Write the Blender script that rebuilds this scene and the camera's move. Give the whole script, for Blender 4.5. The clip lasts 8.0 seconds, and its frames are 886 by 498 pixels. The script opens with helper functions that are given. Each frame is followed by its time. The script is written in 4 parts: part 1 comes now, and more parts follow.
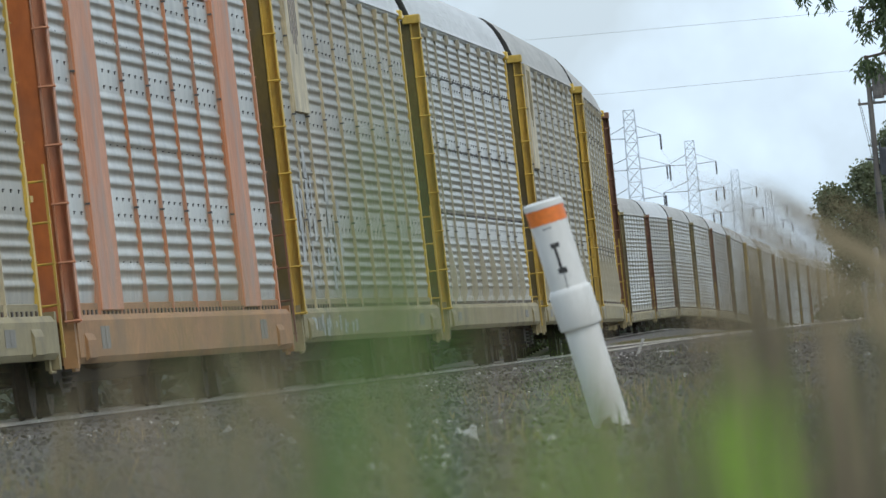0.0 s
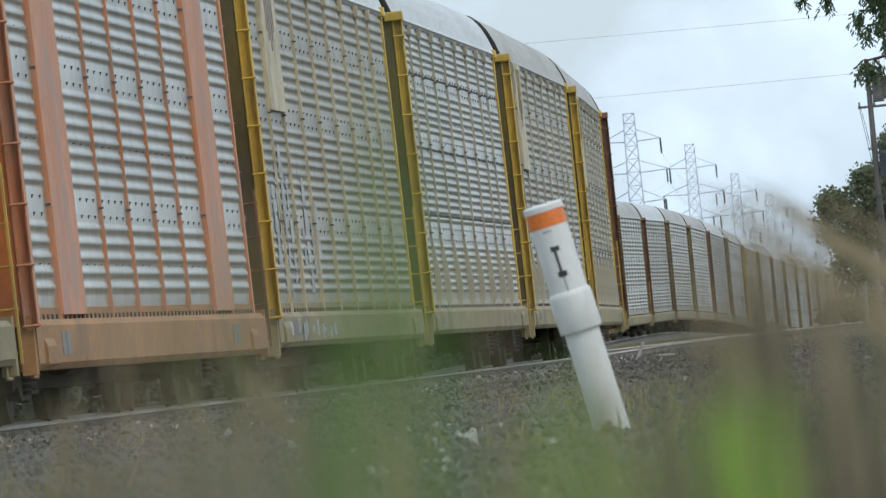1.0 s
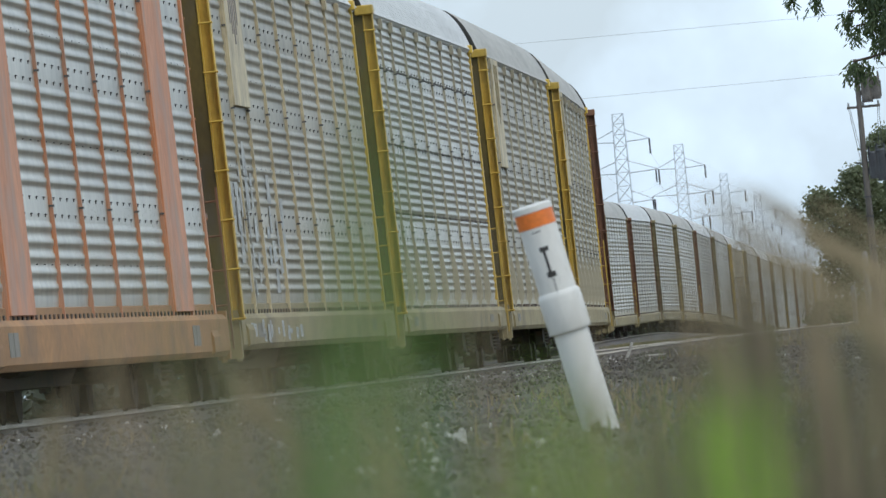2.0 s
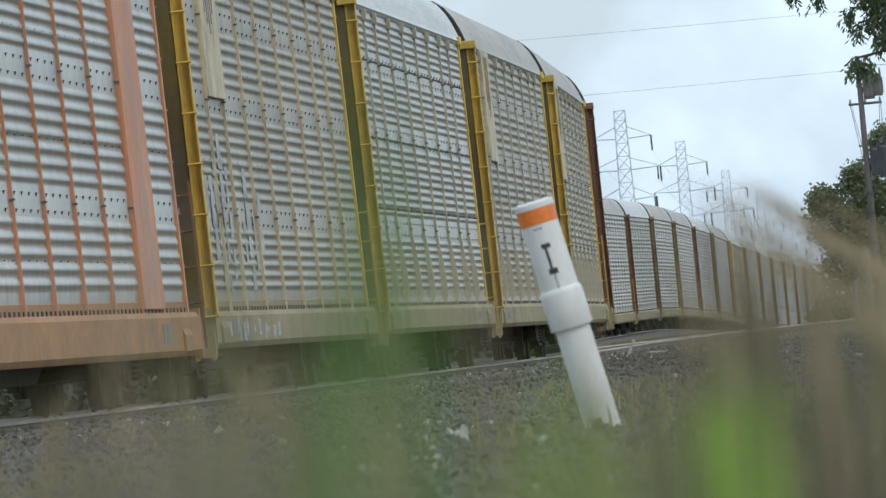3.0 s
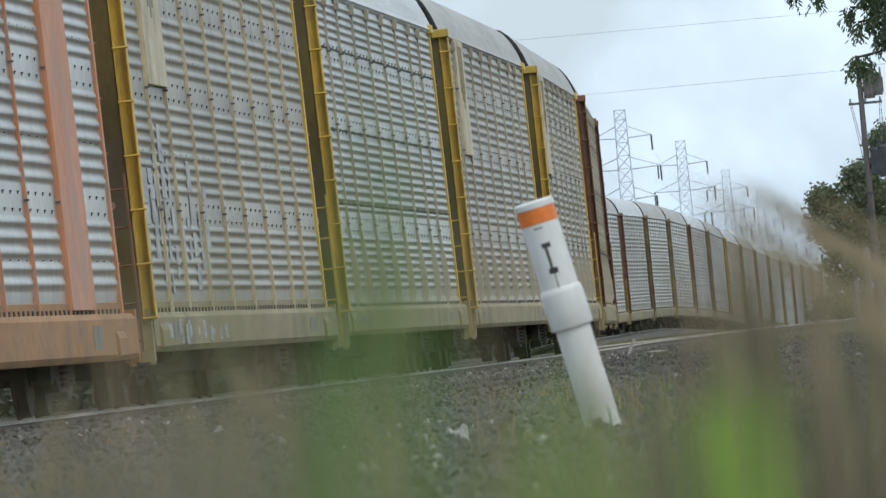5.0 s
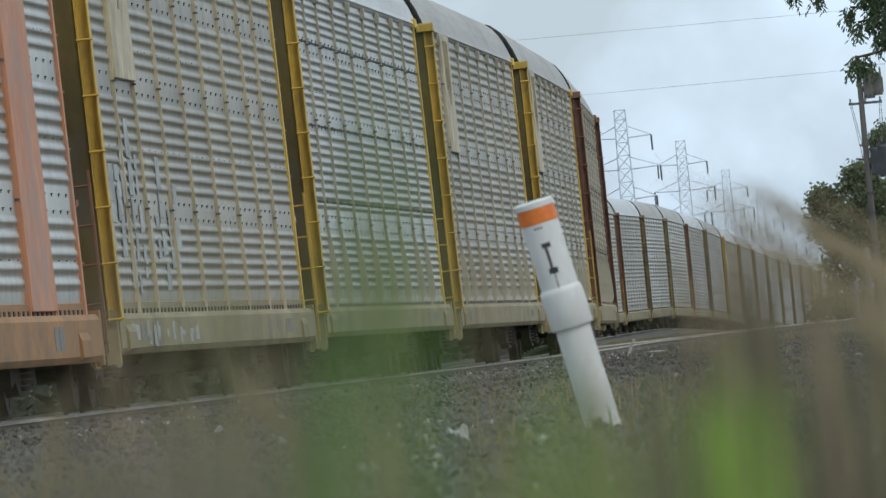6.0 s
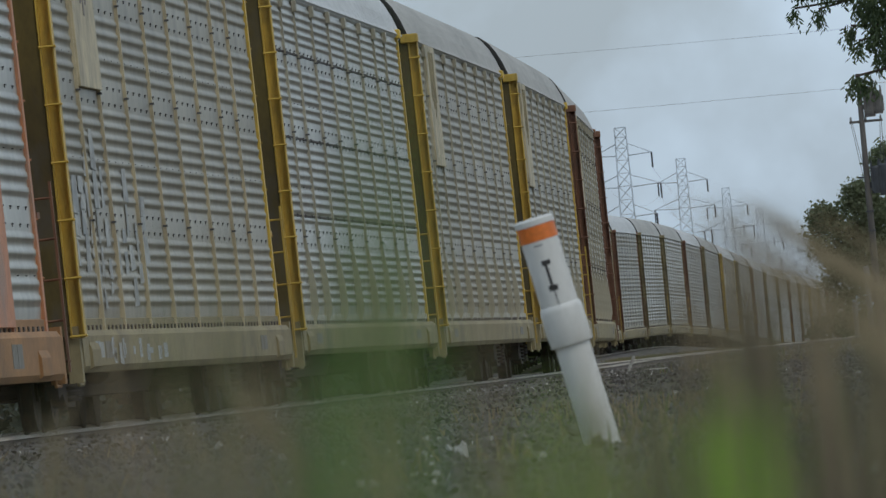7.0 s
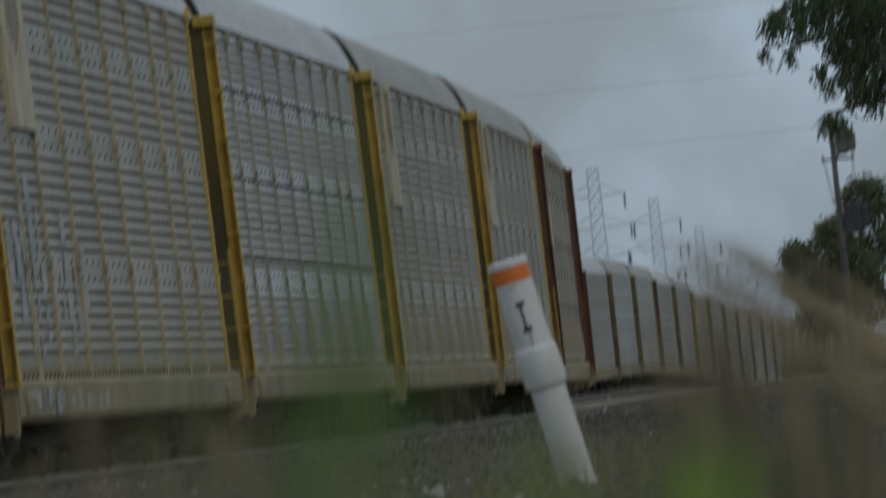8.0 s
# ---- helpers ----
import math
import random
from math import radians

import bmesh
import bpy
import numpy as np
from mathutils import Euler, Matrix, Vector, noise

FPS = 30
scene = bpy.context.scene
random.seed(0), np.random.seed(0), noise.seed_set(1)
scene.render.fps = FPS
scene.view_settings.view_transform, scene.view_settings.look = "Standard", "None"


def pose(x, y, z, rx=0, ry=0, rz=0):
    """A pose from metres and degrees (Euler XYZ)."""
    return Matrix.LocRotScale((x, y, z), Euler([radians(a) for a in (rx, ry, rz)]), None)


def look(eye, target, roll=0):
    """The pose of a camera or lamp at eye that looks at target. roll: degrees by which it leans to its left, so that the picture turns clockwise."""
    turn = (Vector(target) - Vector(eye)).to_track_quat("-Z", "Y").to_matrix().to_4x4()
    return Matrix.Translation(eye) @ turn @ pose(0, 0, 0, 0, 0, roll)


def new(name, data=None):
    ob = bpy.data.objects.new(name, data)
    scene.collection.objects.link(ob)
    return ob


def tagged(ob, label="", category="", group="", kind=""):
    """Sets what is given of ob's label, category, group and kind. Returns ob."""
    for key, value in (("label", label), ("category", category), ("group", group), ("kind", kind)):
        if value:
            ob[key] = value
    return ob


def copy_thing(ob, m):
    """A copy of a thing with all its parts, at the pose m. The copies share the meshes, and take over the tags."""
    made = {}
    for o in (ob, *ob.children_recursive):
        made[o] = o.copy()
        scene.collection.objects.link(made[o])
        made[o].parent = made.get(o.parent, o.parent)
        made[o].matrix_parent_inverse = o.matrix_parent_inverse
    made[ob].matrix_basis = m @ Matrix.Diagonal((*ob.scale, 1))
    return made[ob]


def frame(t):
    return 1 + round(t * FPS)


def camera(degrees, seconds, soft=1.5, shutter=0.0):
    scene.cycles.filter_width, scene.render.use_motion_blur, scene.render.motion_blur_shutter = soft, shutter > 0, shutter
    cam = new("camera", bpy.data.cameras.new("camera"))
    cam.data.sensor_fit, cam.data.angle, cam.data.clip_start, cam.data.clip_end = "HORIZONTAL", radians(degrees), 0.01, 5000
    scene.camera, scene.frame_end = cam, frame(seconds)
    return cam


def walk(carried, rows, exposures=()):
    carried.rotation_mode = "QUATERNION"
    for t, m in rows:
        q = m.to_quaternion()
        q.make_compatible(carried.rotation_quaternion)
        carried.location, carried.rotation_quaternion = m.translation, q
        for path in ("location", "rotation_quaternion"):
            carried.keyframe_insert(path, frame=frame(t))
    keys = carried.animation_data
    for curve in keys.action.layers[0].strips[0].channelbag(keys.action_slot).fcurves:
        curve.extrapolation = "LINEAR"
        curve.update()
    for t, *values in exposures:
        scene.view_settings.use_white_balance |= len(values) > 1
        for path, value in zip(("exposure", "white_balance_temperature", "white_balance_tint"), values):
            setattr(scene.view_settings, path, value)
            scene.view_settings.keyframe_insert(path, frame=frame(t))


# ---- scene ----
# World: x to the right, y ahead along the view, z up from the top of the rails; metres.
F = 19816.0            # focal length in units of a picture 1568 wide
EYE_Z = 0.285
SLOPE = 0.0953         # lean of the horizon in the picture
cam = camera(math.degrees(2 * math.atan(784 / F)), 8.0, soft=1.4, shutter=0.5)
cam.data.dof.use_dof = True
cam.data.dof.focus_distance = 120.0
cam.data.dof.aperture_fstop = cam.data.lens / 11.0


def aim(dx, dy, lean=0.0):
    """The camera's pose when a jolt has moved its picture by dx, dy."""
    n = math.hypot(1, SLOPE)
    u, w = (-dx + SLOPE * dy) / n, (SLOPE * dx + dy) / n
    eye = Vector((0, 0, EYE_Z))
    return look(eye, eye + Vector((u / F, 1, (w + 181.5) / F)) * 100, -math.degrees(math.atan(SLOPE)) + lean)


SHAKE = [
    (0.0, 16, -1, 0), (0.5, 11, -2, 0), (1.0, 16, 5, 0), (1.3, 15, 8, -0.1), (1.5, 12, 41, -0.6), (1.6, -4, 76, -0.5),
    (1.7, -8, 57, -0.2), (1.9, -5, 14, 0), (2.2, -1, 2, 0), (2.8, -0.5, 0, 0), (3.5, 0, 0, 0), (4.0, -1, -1.5, 0),
    (4.5, 0, -1, 0), (6.0, 0, -1, 0), (6.5, 1.5, -1, 0), (6.8, 1, 2, 0), (6.9, 0, 6, 0), (7.0, 0, 29, 0.2), (7.1, 0, 14, 0),
    (7.2, 0, 0, 0), (7.3, 0, 5, 0), (7.5, 0, -5.5, 0), (7.7, -2, -6, 0), (7.8, -9, 0, 0), (7.9, -30, 40, -0.2), (8.0, -47, 105, -0.55),
]
FADE = [(0.0, 0.1), (5.5, 0.1), (6.0, -0.1), (6.5, -0.37), (7.0, -0.62), (7.5, -0.88), (8.0, -1.25)]
walk(cam, [(t, aim(dx, dy, lean)) for t, dx, dy, lean in SHAKE], exposures=FADE)

# ---- light: a bright overcast day ----
world = bpy.data.worlds.new("sky")
scene.world = world
world.use_nodes = True
wn, wl = world.node_tree.nodes, world.node_tree.links
wn.clear()
SUN_EL, SUN_AZ = radians(52), radians(140)
sky = wn.new("ShaderNodeTexSky")
sky.sky_type = "NISHITA"
sky.sun_disc = False
sky.sun_elevation, sky.sun_rotation = SUN_EL, SUN_AZ
sky.dust_density = 2.0
coord = wn.new("ShaderNodeTexCoord")
clouds = wn.new("ShaderNodeTexNoise")
clouds.inputs["Scale"].default_value = 42.0
clouds.inputs["Detail"].default_value = 5.0
clouds.inputs["Roughness"].default_value = 0.5
wl.new(coord.outputs["Generated"], clouds.inputs["Vector"])
cr = wn.new("ShaderNodeValToRGB")
cr.color_ramp.elements[0].position, cr.color_ramp.elements[0].color = 0.36, (0.52, 0.52, 0.52, 1)
cr.color_ramp.elements[1].position, cr.color_ramp.elements[1].color = 0.64, (0.97, 0.97, 0.97, 1)
wl.new(clouds.outputs["Fac"], cr.inputs["Fac"])
mixw = wn.new("ShaderNodeMix")
mixw.data_type = "RGBA"
wl.new(cr.outputs["Color"], mixw.inputs["Factor"])
wl.new(sky.outputs["Color"], mixw.inputs["A"])
mixw.inputs["B"].default_value = (7.5, 9.3, 11.1, 1)
bg = wn.new("ShaderNodeBackground")
bg.inputs["Strength"].default_value = 0.11
wl.new(mixw.outputs["Result"], bg.inputs["Color"])
wo = wn.new("ShaderNodeOutputWorld")
wl.new(bg.outputs["Background"], wo.inputs["Surface"])

sun = new("sun", bpy.data.lights.new("sun", "SUN"))
sun.data.energy, sun.data.angle, sun.data.color = 0.9, radians(14), (1.0, 0.93, 0.82)
sun.matrix_world = look((math.sin(SUN_AZ) * math.cos(SUN_EL) * 50, math.cos(SUN_AZ) * math.cos(SUN_EL) * 50, math.sin(SUN_EL) * 50), (0, 0, 0))


# ---- materials ----
def surface(name, color, color2=None, rough=0.6, metal=0.0, scale=3.0, fine=40.0, stretch=(1, 1, 1), dirt=None, dirt_amount=0.35, bump=0.15, vary=0.0, spec=0.5, grainy=0.13):
    """A procedural surface: two colours in large patches, fine grain, dirt in blots or streaks, relief."""
    m = bpy.data.materials.new(name)
    m.use_nodes = True
    n, l = m.node_tree.nodes, m.node_tree.links
    p = n["Principled BSDF"]
    p.inputs["Roughness"].default_value, p.inputs["Metallic"].default_value = rough, metal
    p.inputs["Specular IOR Level"].default_value = spec
    tc = n.new("ShaderNodeTexCoord")
    mp = n.new("ShaderNodeMapping")
    mp.inputs["Scale"].default_value = stretch
    l.new(tc.outputs["Object"], mp.inputs["Vector"])
    big, small = n.new("ShaderNodeTexNoise"), n.new("ShaderNodeTexNoise")
    for t, s, d in ((big, scale, 6.0), (small, fine, 4.0)):
        t.inputs["Scale"].default_value, t.inputs["Detail"].default_value = s, d
        l.new(mp.outputs["Vector"], t.inputs["Vector"])
    info = n.new("ShaderNodeObjectInfo")
    c2 = color2 or tuple(0.7 * c for c in color)
    ramp = n.new("ShaderNodeValToRGB")
    ramp.color_ramp.elements[0].position, ramp.color_ramp.elements[0].color = 0.35, (*c2, 1)
    ramp.color_ramp.elements[1].position, ramp.color_ramp.elements[1].color = 0.65, (*color, 1)
    l.new(big.outputs["Fac"], ramp.inputs["Fac"])
    grain = n.new("ShaderNodeMapRange")
    grain.inputs["From Min"].default_value, grain.inputs["From Max"].default_value = 0.3, 0.7
    grain.inputs["To Min"].default_value, grain.inputs["To Max"].default_value = 1 - grainy, 1 + grainy
    l.new(small.outputs["Fac"], grain.inputs["Value"])
    hsv = n.new("ShaderNodeHueSaturation")
    l.new(ramp.outputs["Color"], hsv.inputs["Color"])
    if vary:
        rnd = n.new("ShaderNodeMapRange")
        rnd.inputs["To Min"].default_value, rnd.inputs["To Max"].default_value = 1 - vary, 1 + vary
        l.new(info.outputs["Random"], rnd.inputs["Value"])
        mul = n.new("ShaderNodeMath")
        mul.operation = "MULTIPLY"
        l.new(rnd.outputs["Result"], mul.inputs[0]), l.new(grain.outputs["Result"], mul.inputs[1])
        l.new(mul.outputs["Value"], hsv.inputs["Value"])
    else:
        l.new(grain.outputs["Result"], hsv.inputs["Value"])
    out = hsv.outputs["Color"]
    if dirt:
        blot = n.new("ShaderNodeTexNoise")
        blot.inputs["Scale"].default_value, blot.inputs["Detail"].default_value = scale * 2.3, 8.0
        l.new(mp.outputs["Vector"], blot.inputs["Vector"])
        lim = n.new("ShaderNodeMapRange")
        lim.inputs["From Min"].default_value, lim.inputs["From Max"].default_value = 0.48, 0.68
        lim.inputs["To Max"].default_value = dirt_amount
        l.new(blot.outputs["Fac"], lim.inputs["Value"])
        mx = n.new("ShaderNodeMix")
        mx.data_type = "RGBA"
        l.new(lim.outputs["Result"], mx.inputs["Factor"])
        l.new(out, mx.inputs["A"])
        mx.inputs["B"].default_value = (*dirt, 1)
        out = mx.outputs["Result"]
    l.new(out, p.inputs["Base Color"])
    if bump:
        b = n.new("ShaderNodeBump")
        b.inputs["Strength"].default_value, b.inputs["Distance"].default_value = bump, 0.02
        l.new(small.outputs["Fac"], b.inputs["Height"])
        l.new(b.outputs["Normal"], p.inputs["Normal"])
    return m


def thin(m, color, share=0.4):
    """Let light through a leaf's surface."""
    n, l = m.node_tree.nodes, m.node_tree.links
    t, mx = n.new("ShaderNodeBsdfTranslucent"), n.new("ShaderNodeMixShader")
    t.inputs["Color"].default_value = (*color, 1)
    mx.inputs["Fac"].default_value = share
    l.new(n["Principled BSDF"].outputs["BSDF"], mx.inputs[1]), l.new(t.outputs["BSDF"], mx.inputs[2])
    l.new(mx.outputs["Shader"], n["Material Output"].inputs["Surface"])


RUST = (0.13, 0.06, 0.03)
GRIME = (0.10, 0.09, 0.075)
M = {
    "zinc": surface("galvanised_steel", (0.53, 0.495, 0.415), (0.375, 0.35, 0.295), 0.34, 0.5, 0.8, 9, (1, 0.6, 0.35), GRIME, 0.42, 0.1, 0.1),
    "zinc_warm": surface("weathered_galvanised_steel", (0.435, 0.385, 0.285), (0.31, 0.275, 0.205), 0.42, 0.38, 0.8, 9, (1, 0.6, 0.35), (0.13, 0.10, 0.07), 0.5, 0.1, 0.1),
    "slot": surface("dark_slot", (0.13, 0.125, 0.12), rough=0.8),
    "rib_grey": surface("grey_tan_rib_paint", (0.50, 0.46, 0.35), (0.39, 0.36, 0.27), 0.6, 0.1, 1.5, 12, (1, 0.6, 0.5), GRIME, 0.4, 0.1),
    "stencil": surface("dull_stencil_plate", (0.26, 0.24, 0.20), (0.2, 0.185, 0.15), 0.7, 0, 3, 20),
    "emblem": surface("faded_emblem_paint", (0.24, 0.20, 0.18), (0.18, 0.15, 0.13), 0.6, 0, 3, 20),
    "sign_red": surface("faded_red_sign", (0.62, 0.25, 0.2), (0.5, 0.2, 0.15), 0.6, 0, 3, 20),
    "plate": surface("bolted_plate", (0.55, 0.57, 0.58), (0.45, 0.47, 0.5), 0.5, 0.3, 2, 20),
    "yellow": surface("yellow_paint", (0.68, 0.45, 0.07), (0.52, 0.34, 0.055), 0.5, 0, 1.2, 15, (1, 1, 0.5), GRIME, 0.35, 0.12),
    # grimy yellow of the car ends, darkened to stand for their shade
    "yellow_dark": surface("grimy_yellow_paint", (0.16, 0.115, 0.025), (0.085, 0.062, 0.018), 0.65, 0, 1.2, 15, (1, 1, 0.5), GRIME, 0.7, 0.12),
    "tan": surface("faded_yellow_paint", (0.60, 0.51, 0.33), (0.48, 0.40, 0.26), 0.6, 0, 1.5, 12, (1, 0.6, 0.5), GRIME, 0.4, 0.12),
    "tan_sill": surface("dusty_tan_sill_paint", (0.33, 0.27, 0.14), (0.25, 0.20, 0.10), 0.7, 0, 0.7, 10, (1, 0.5, 1), GRIME, 0.5, 0.12),
    "orange": surface("oxide_orange_paint", (0.60, 0.26, 0.13), (0.50, 0.20, 0.09), 0.55, 0, 1.3, 12, (1, 0.6, 0.35), (0.30, 0.25, 0.21), 0.6, 0.12),
    "orange_deep": surface("deep_orange_paint", (0.50, 0.14, 0.03), (0.40, 0.11, 0.025), 0.5, 0, 1.0, 12, (1, 0.6, 0.5), GRIME, 0.3, 0.1),
    "orange_sill": surface("dusty_orange_sill_paint", (0.40, 0.205, 0.075), (0.30, 0.155, 0.06), 0.7, 0, 0.7, 10, (1, 0.5, 1), GRIME, 0.4, 0.12),
    "brown": surface("red_brown_paint", (0.24, 0.115, 0.06), (0.17, 0.075, 0.042), 0.6, 0, 1.5, 12, (1, 0.6, 0.5), GRIME, 0.3, 0.12),
    "roof": surface("white_roof_paint", (0.60, 0.60, 0.58), (0.54, 0.54, 0.52), 0.55, 0, 0.3, 8, (1, 0.3, 1), GRIME, 0.12, 0.08),
    "roof_grey": surface("grey_weathered_roof_paint", (0.44, 0.42, 0.375), (0.36, 0.34, 0.30), 0.6, 0, 0.35, 8, (1, 0.3, 1), GRIME, 0.3, 0.1),
    "seam": surface("dark_roof_seam", (0.07, 0.068, 0.06), (0.05, 0.048, 0.045), 0.8, 0, 3, 20),
    "under": surface("black_running_gear", (0.035, 0.032, 0.03), (0.06, 0.045, 0.035), 0.75, 0, 3, 30, dirt=RUST, dirt_amount=0.5),
    "wheel": surface("worn_wheel_steel", (0.055, 0.043, 0.036), (0.035, 0.027, 0.022), 0.75, 0.2, 4, 40, dirt=RUST),
    "rail": surface("polished_rail_steel", (0.68, 0.60, 0.49), (0.52, 0.45, 0.36), 0.65, 0.0, 2, 30, (4, 0.3, 4)),
    "rail_side": surface("rusty_rail_web", (0.24, 0.20, 0.165), (0.17, 0.135, 0.11), 0.85, 0.1, 2, 30, (4, 0.4, 4)),
    "tie": surface("weathered_tie_wood", (0.13, 0.10, 0.08), (0.08, 0.06, 0.05), 0.9, 0, 3, 25, (1, 8, 4), vary=0.2),
    "ballast": surface("ballast_stone", (0.20, 0.185, 0.17), (0.13, 0.12, 0.11), 0.9, 0, 1.5, 20, vary=0.3, bump=0.3),
    "pale_stone": surface("pale_stone", (0.55, 0.53, 0.49), (0.42, 0.40, 0.36), 0.85, 0, 6, 40, bump=0.3),
    "pvc": surface("white_plastic_pipe", (0.76, 0.745, 0.70), (0.69, 0.67, 0.62), 0.5, 0, 5, 60, (1, 1, 0.4), (0.42, 0.38, 0.31), 0.3, 0.03, grainy=0.04),
    "band": surface("orange_reflective_band", (0.80, 0.20, 0.03), (0.72, 0.17, 0.03), 0.45, 0, 8, 60, bump=0.02),
    "ink": surface("dark_print", (0.06, 0.055, 0.05), rough=0.7, bump=0),
    "pole_can": surface("grey_brown_can_paint", (0.17, 0.155, 0.14), (0.11, 0.10, 0.09), 0.6, 0.2, 3, 20),
    "wood": surface("weathered_pole_wood", (0.15, 0.135, 0.12), (0.085, 0.075, 0.066), 0.9, 0, 1.0, 12, (6, 6, 0.6)),
    "grey_metal": surface("grey_painted_metal", (0.30, 0.31, 0.31), (0.22, 0.23, 0.23), 0.5, 0.3, 2, 20),
    "dark_metal": surface("dark_painted_metal", (0.07, 0.075, 0.08), (0.05, 0.05, 0.055), 0.5, 0.2, 2, 20),
    # lattice steel in a pale blue that stands in for air haze
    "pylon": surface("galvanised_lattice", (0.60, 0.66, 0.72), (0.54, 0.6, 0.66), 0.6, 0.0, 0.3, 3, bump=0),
    "bark": surface("bark", (0.12, 0.09, 0.07), (0.08, 0.06, 0.05), 0.95, 0, 2, 15, (3, 3, 0.7), bump=0.5),
    "leaf": surface("tree_leaf", (0.085, 0.12, 0.06), (0.06, 0.085, 0.04), 0.6, 0, 0.8, 4, bump=0),
    "leaf_light": surface("pale_tree_leaf", (0.115, 0.155, 0.065), (0.075, 0.105, 0.045), 0.6, 0, 0.8, 4, bump=0),
    # far trees' leaves: green lightened and greyed to carry the distance haze
    "leaf_hazed": surface("grey_green_leaf", (0.15, 0.165, 0.09), (0.105, 0.12, 0.065), 0.6, 0, 0.8, 4, bump=0),
    "leaf_hazed_pale": surface("pale_grey_green_leaf", (0.20, 0.215, 0.12), (0.15, 0.165, 0.09), 0.6, 0, 0.8, 4, bump=0),
    "dead_grass": surface("dead_brown_grass", (0.125, 0.104, 0.062), (0.085, 0.07, 0.042), 0.8, 0, 30, 90, bump=0),
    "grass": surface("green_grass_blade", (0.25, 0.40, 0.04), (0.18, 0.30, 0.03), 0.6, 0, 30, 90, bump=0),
    # darker copy of the green blade, with shade put into its colour
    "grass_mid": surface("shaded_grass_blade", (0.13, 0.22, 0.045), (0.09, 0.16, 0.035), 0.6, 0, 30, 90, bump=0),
    "grass_dull": surface("dull_green_grass_blade", (0.16, 0.18, 0.065), (0.12, 0.135, 0.05), 0.7, 0, 30, 90, bump=0),
    "straw": surface("dry_grass_stalk", (0.34, 0.265, 0.155), (0.25, 0.195, 0.11), 0.8, 0, 30, 90, bump=0),
    "graffiti": surface("worn_spray_paint", (0.52, 0.52, 0.48), (0.33, 0.34, 0.33), 0.7, 0, 2.5, 18, (1, 0.6, 1), (0.25, 0.22, 0.19), 0.5, 0.05),
}


M["scrub"] = surface("dark_scrub_leaf", (0.045, 0.055, 0.03), (0.03, 0.038, 0.02), 0.7, 0, 0.8, 4, bump=0)
M["scrub_light"] = surface("dull_scrub_leaf", (0.065, 0.075, 0.035), (0.045, 0.052, 0.025), 0.7, 0, 0.8, 4, bump=0)
M["grass_grey"] = surface("bleached_grey_grass", (0.19, 0.18, 0.155), (0.14, 0.13, 0.112), 0.8, 0, 30, 90, bump=0)
for key, tint in (("leaf", (0.10, 0.15, 0.05)), ("leaf_light", (0.16, 0.21, 0.07)), ("leaf_hazed", (0.19, 0.23, 0.11)), ("leaf_hazed_pale", (0.25, 0.29, 0.15))):
    thin(M[key], tint)


# ---- helpers of this scene ----
def part(name, bm, material, parent=None, label="", m=None):
    """Link a bmesh as one mesh object under a thing or part."""
    me = bpy.data.meshes.new(name)
    bm.to_mesh(me)
    bm.free()
    for k in material if isinstance(material, (list, tuple)) else (material,):
        me.materials.append(M[k])
    ob = new(name, me)
    if parent:
        ob.parent = parent
    if m is not None:
        ob.matrix_local = m
    if label:
        ob["label"] = label
    return ob


def share(ob, name, m, parent=None):
    """Another object on the same mesh."""
    o = new(name, ob.data)
    o.parent = parent if parent else ob.parent
    o.matrix_local = m
    return o


def box(bm, x0, x1, y0, y1, z0, z1, mi=0, bevel=0.0):
    v = [bm.verts.new((x, y, z)) for x in (x0, x1) for y in (y0, y1) for z in (z0, z1)]
    fs = [bm.faces.new([v[i] for i in q]) for q in ((0, 1, 3, 2), (4, 6, 7, 5), (0, 4, 5, 1), (2, 3, 7, 6), (0, 2, 6, 4), (1, 5, 7, 3))]
    for f in fs:
        f.material_index = mi
    if bevel:
        es = list({e for f in fs for e in f.edges})
        bmesh.ops.bevel(bm, geom=es, offset=bevel, segments=1, affect="EDGES")
    return bm


def rod(bm, a, b, r0, r1=None, n=8, mi=0, caps=True):
    a, b = Vector(a), Vector(b)
    r1 = r0 if r1 is None else r1
    q = (b - a).to_track_quat("Z", "Y")
    rings = []
    for p, r in ((a, r0), (b, r1)):
        rings.append([bm.verts.new(p + q @ Vector((r * math.cos(2 * math.pi * i / n), r * math.sin(2 * math.pi * i / n), 0))) for i in range(n)])
    for i in range(n):
        f = bm.faces.new((rings[0][i], rings[0][(i + 1) % n], rings[1][(i + 1) % n], rings[1][i]))
        f.material_index, f.smooth = mi, n > 5
    if caps:
        for ring in (rings[0][::-1], rings[1]):
            f = bm.faces.new([bm.verts.new(v.co) for v in ring] if n > 5 else ring)
            f.material_index = mi
    return bm


def tube(bm, pts, r, n=6, mi=0):
    """One continuous round bar along a line of points."""
    pts = [Vector(p) for p in pts]
    prev = None
    for i, p in enumerate(pts):
        q = (pts[min(i + 1, len(pts) - 1)] - pts[max(i - 1, 0)]).to_track_quat("Z", "Y")
        ring = [bm.verts.new(p + q @ Vector((r * math.cos(2 * math.pi * k / n), r * math.sin(2 * math.pi * k / n), 0))) for k in range(n)]
        if prev:
            for k in range(n):
                f = bm.faces.new((prev[k], prev[(k + 1) % n], ring[(k + 1) % n], ring[k]))
                f.smooth, f.material_index = True, mi
        prev = ring
    return bm


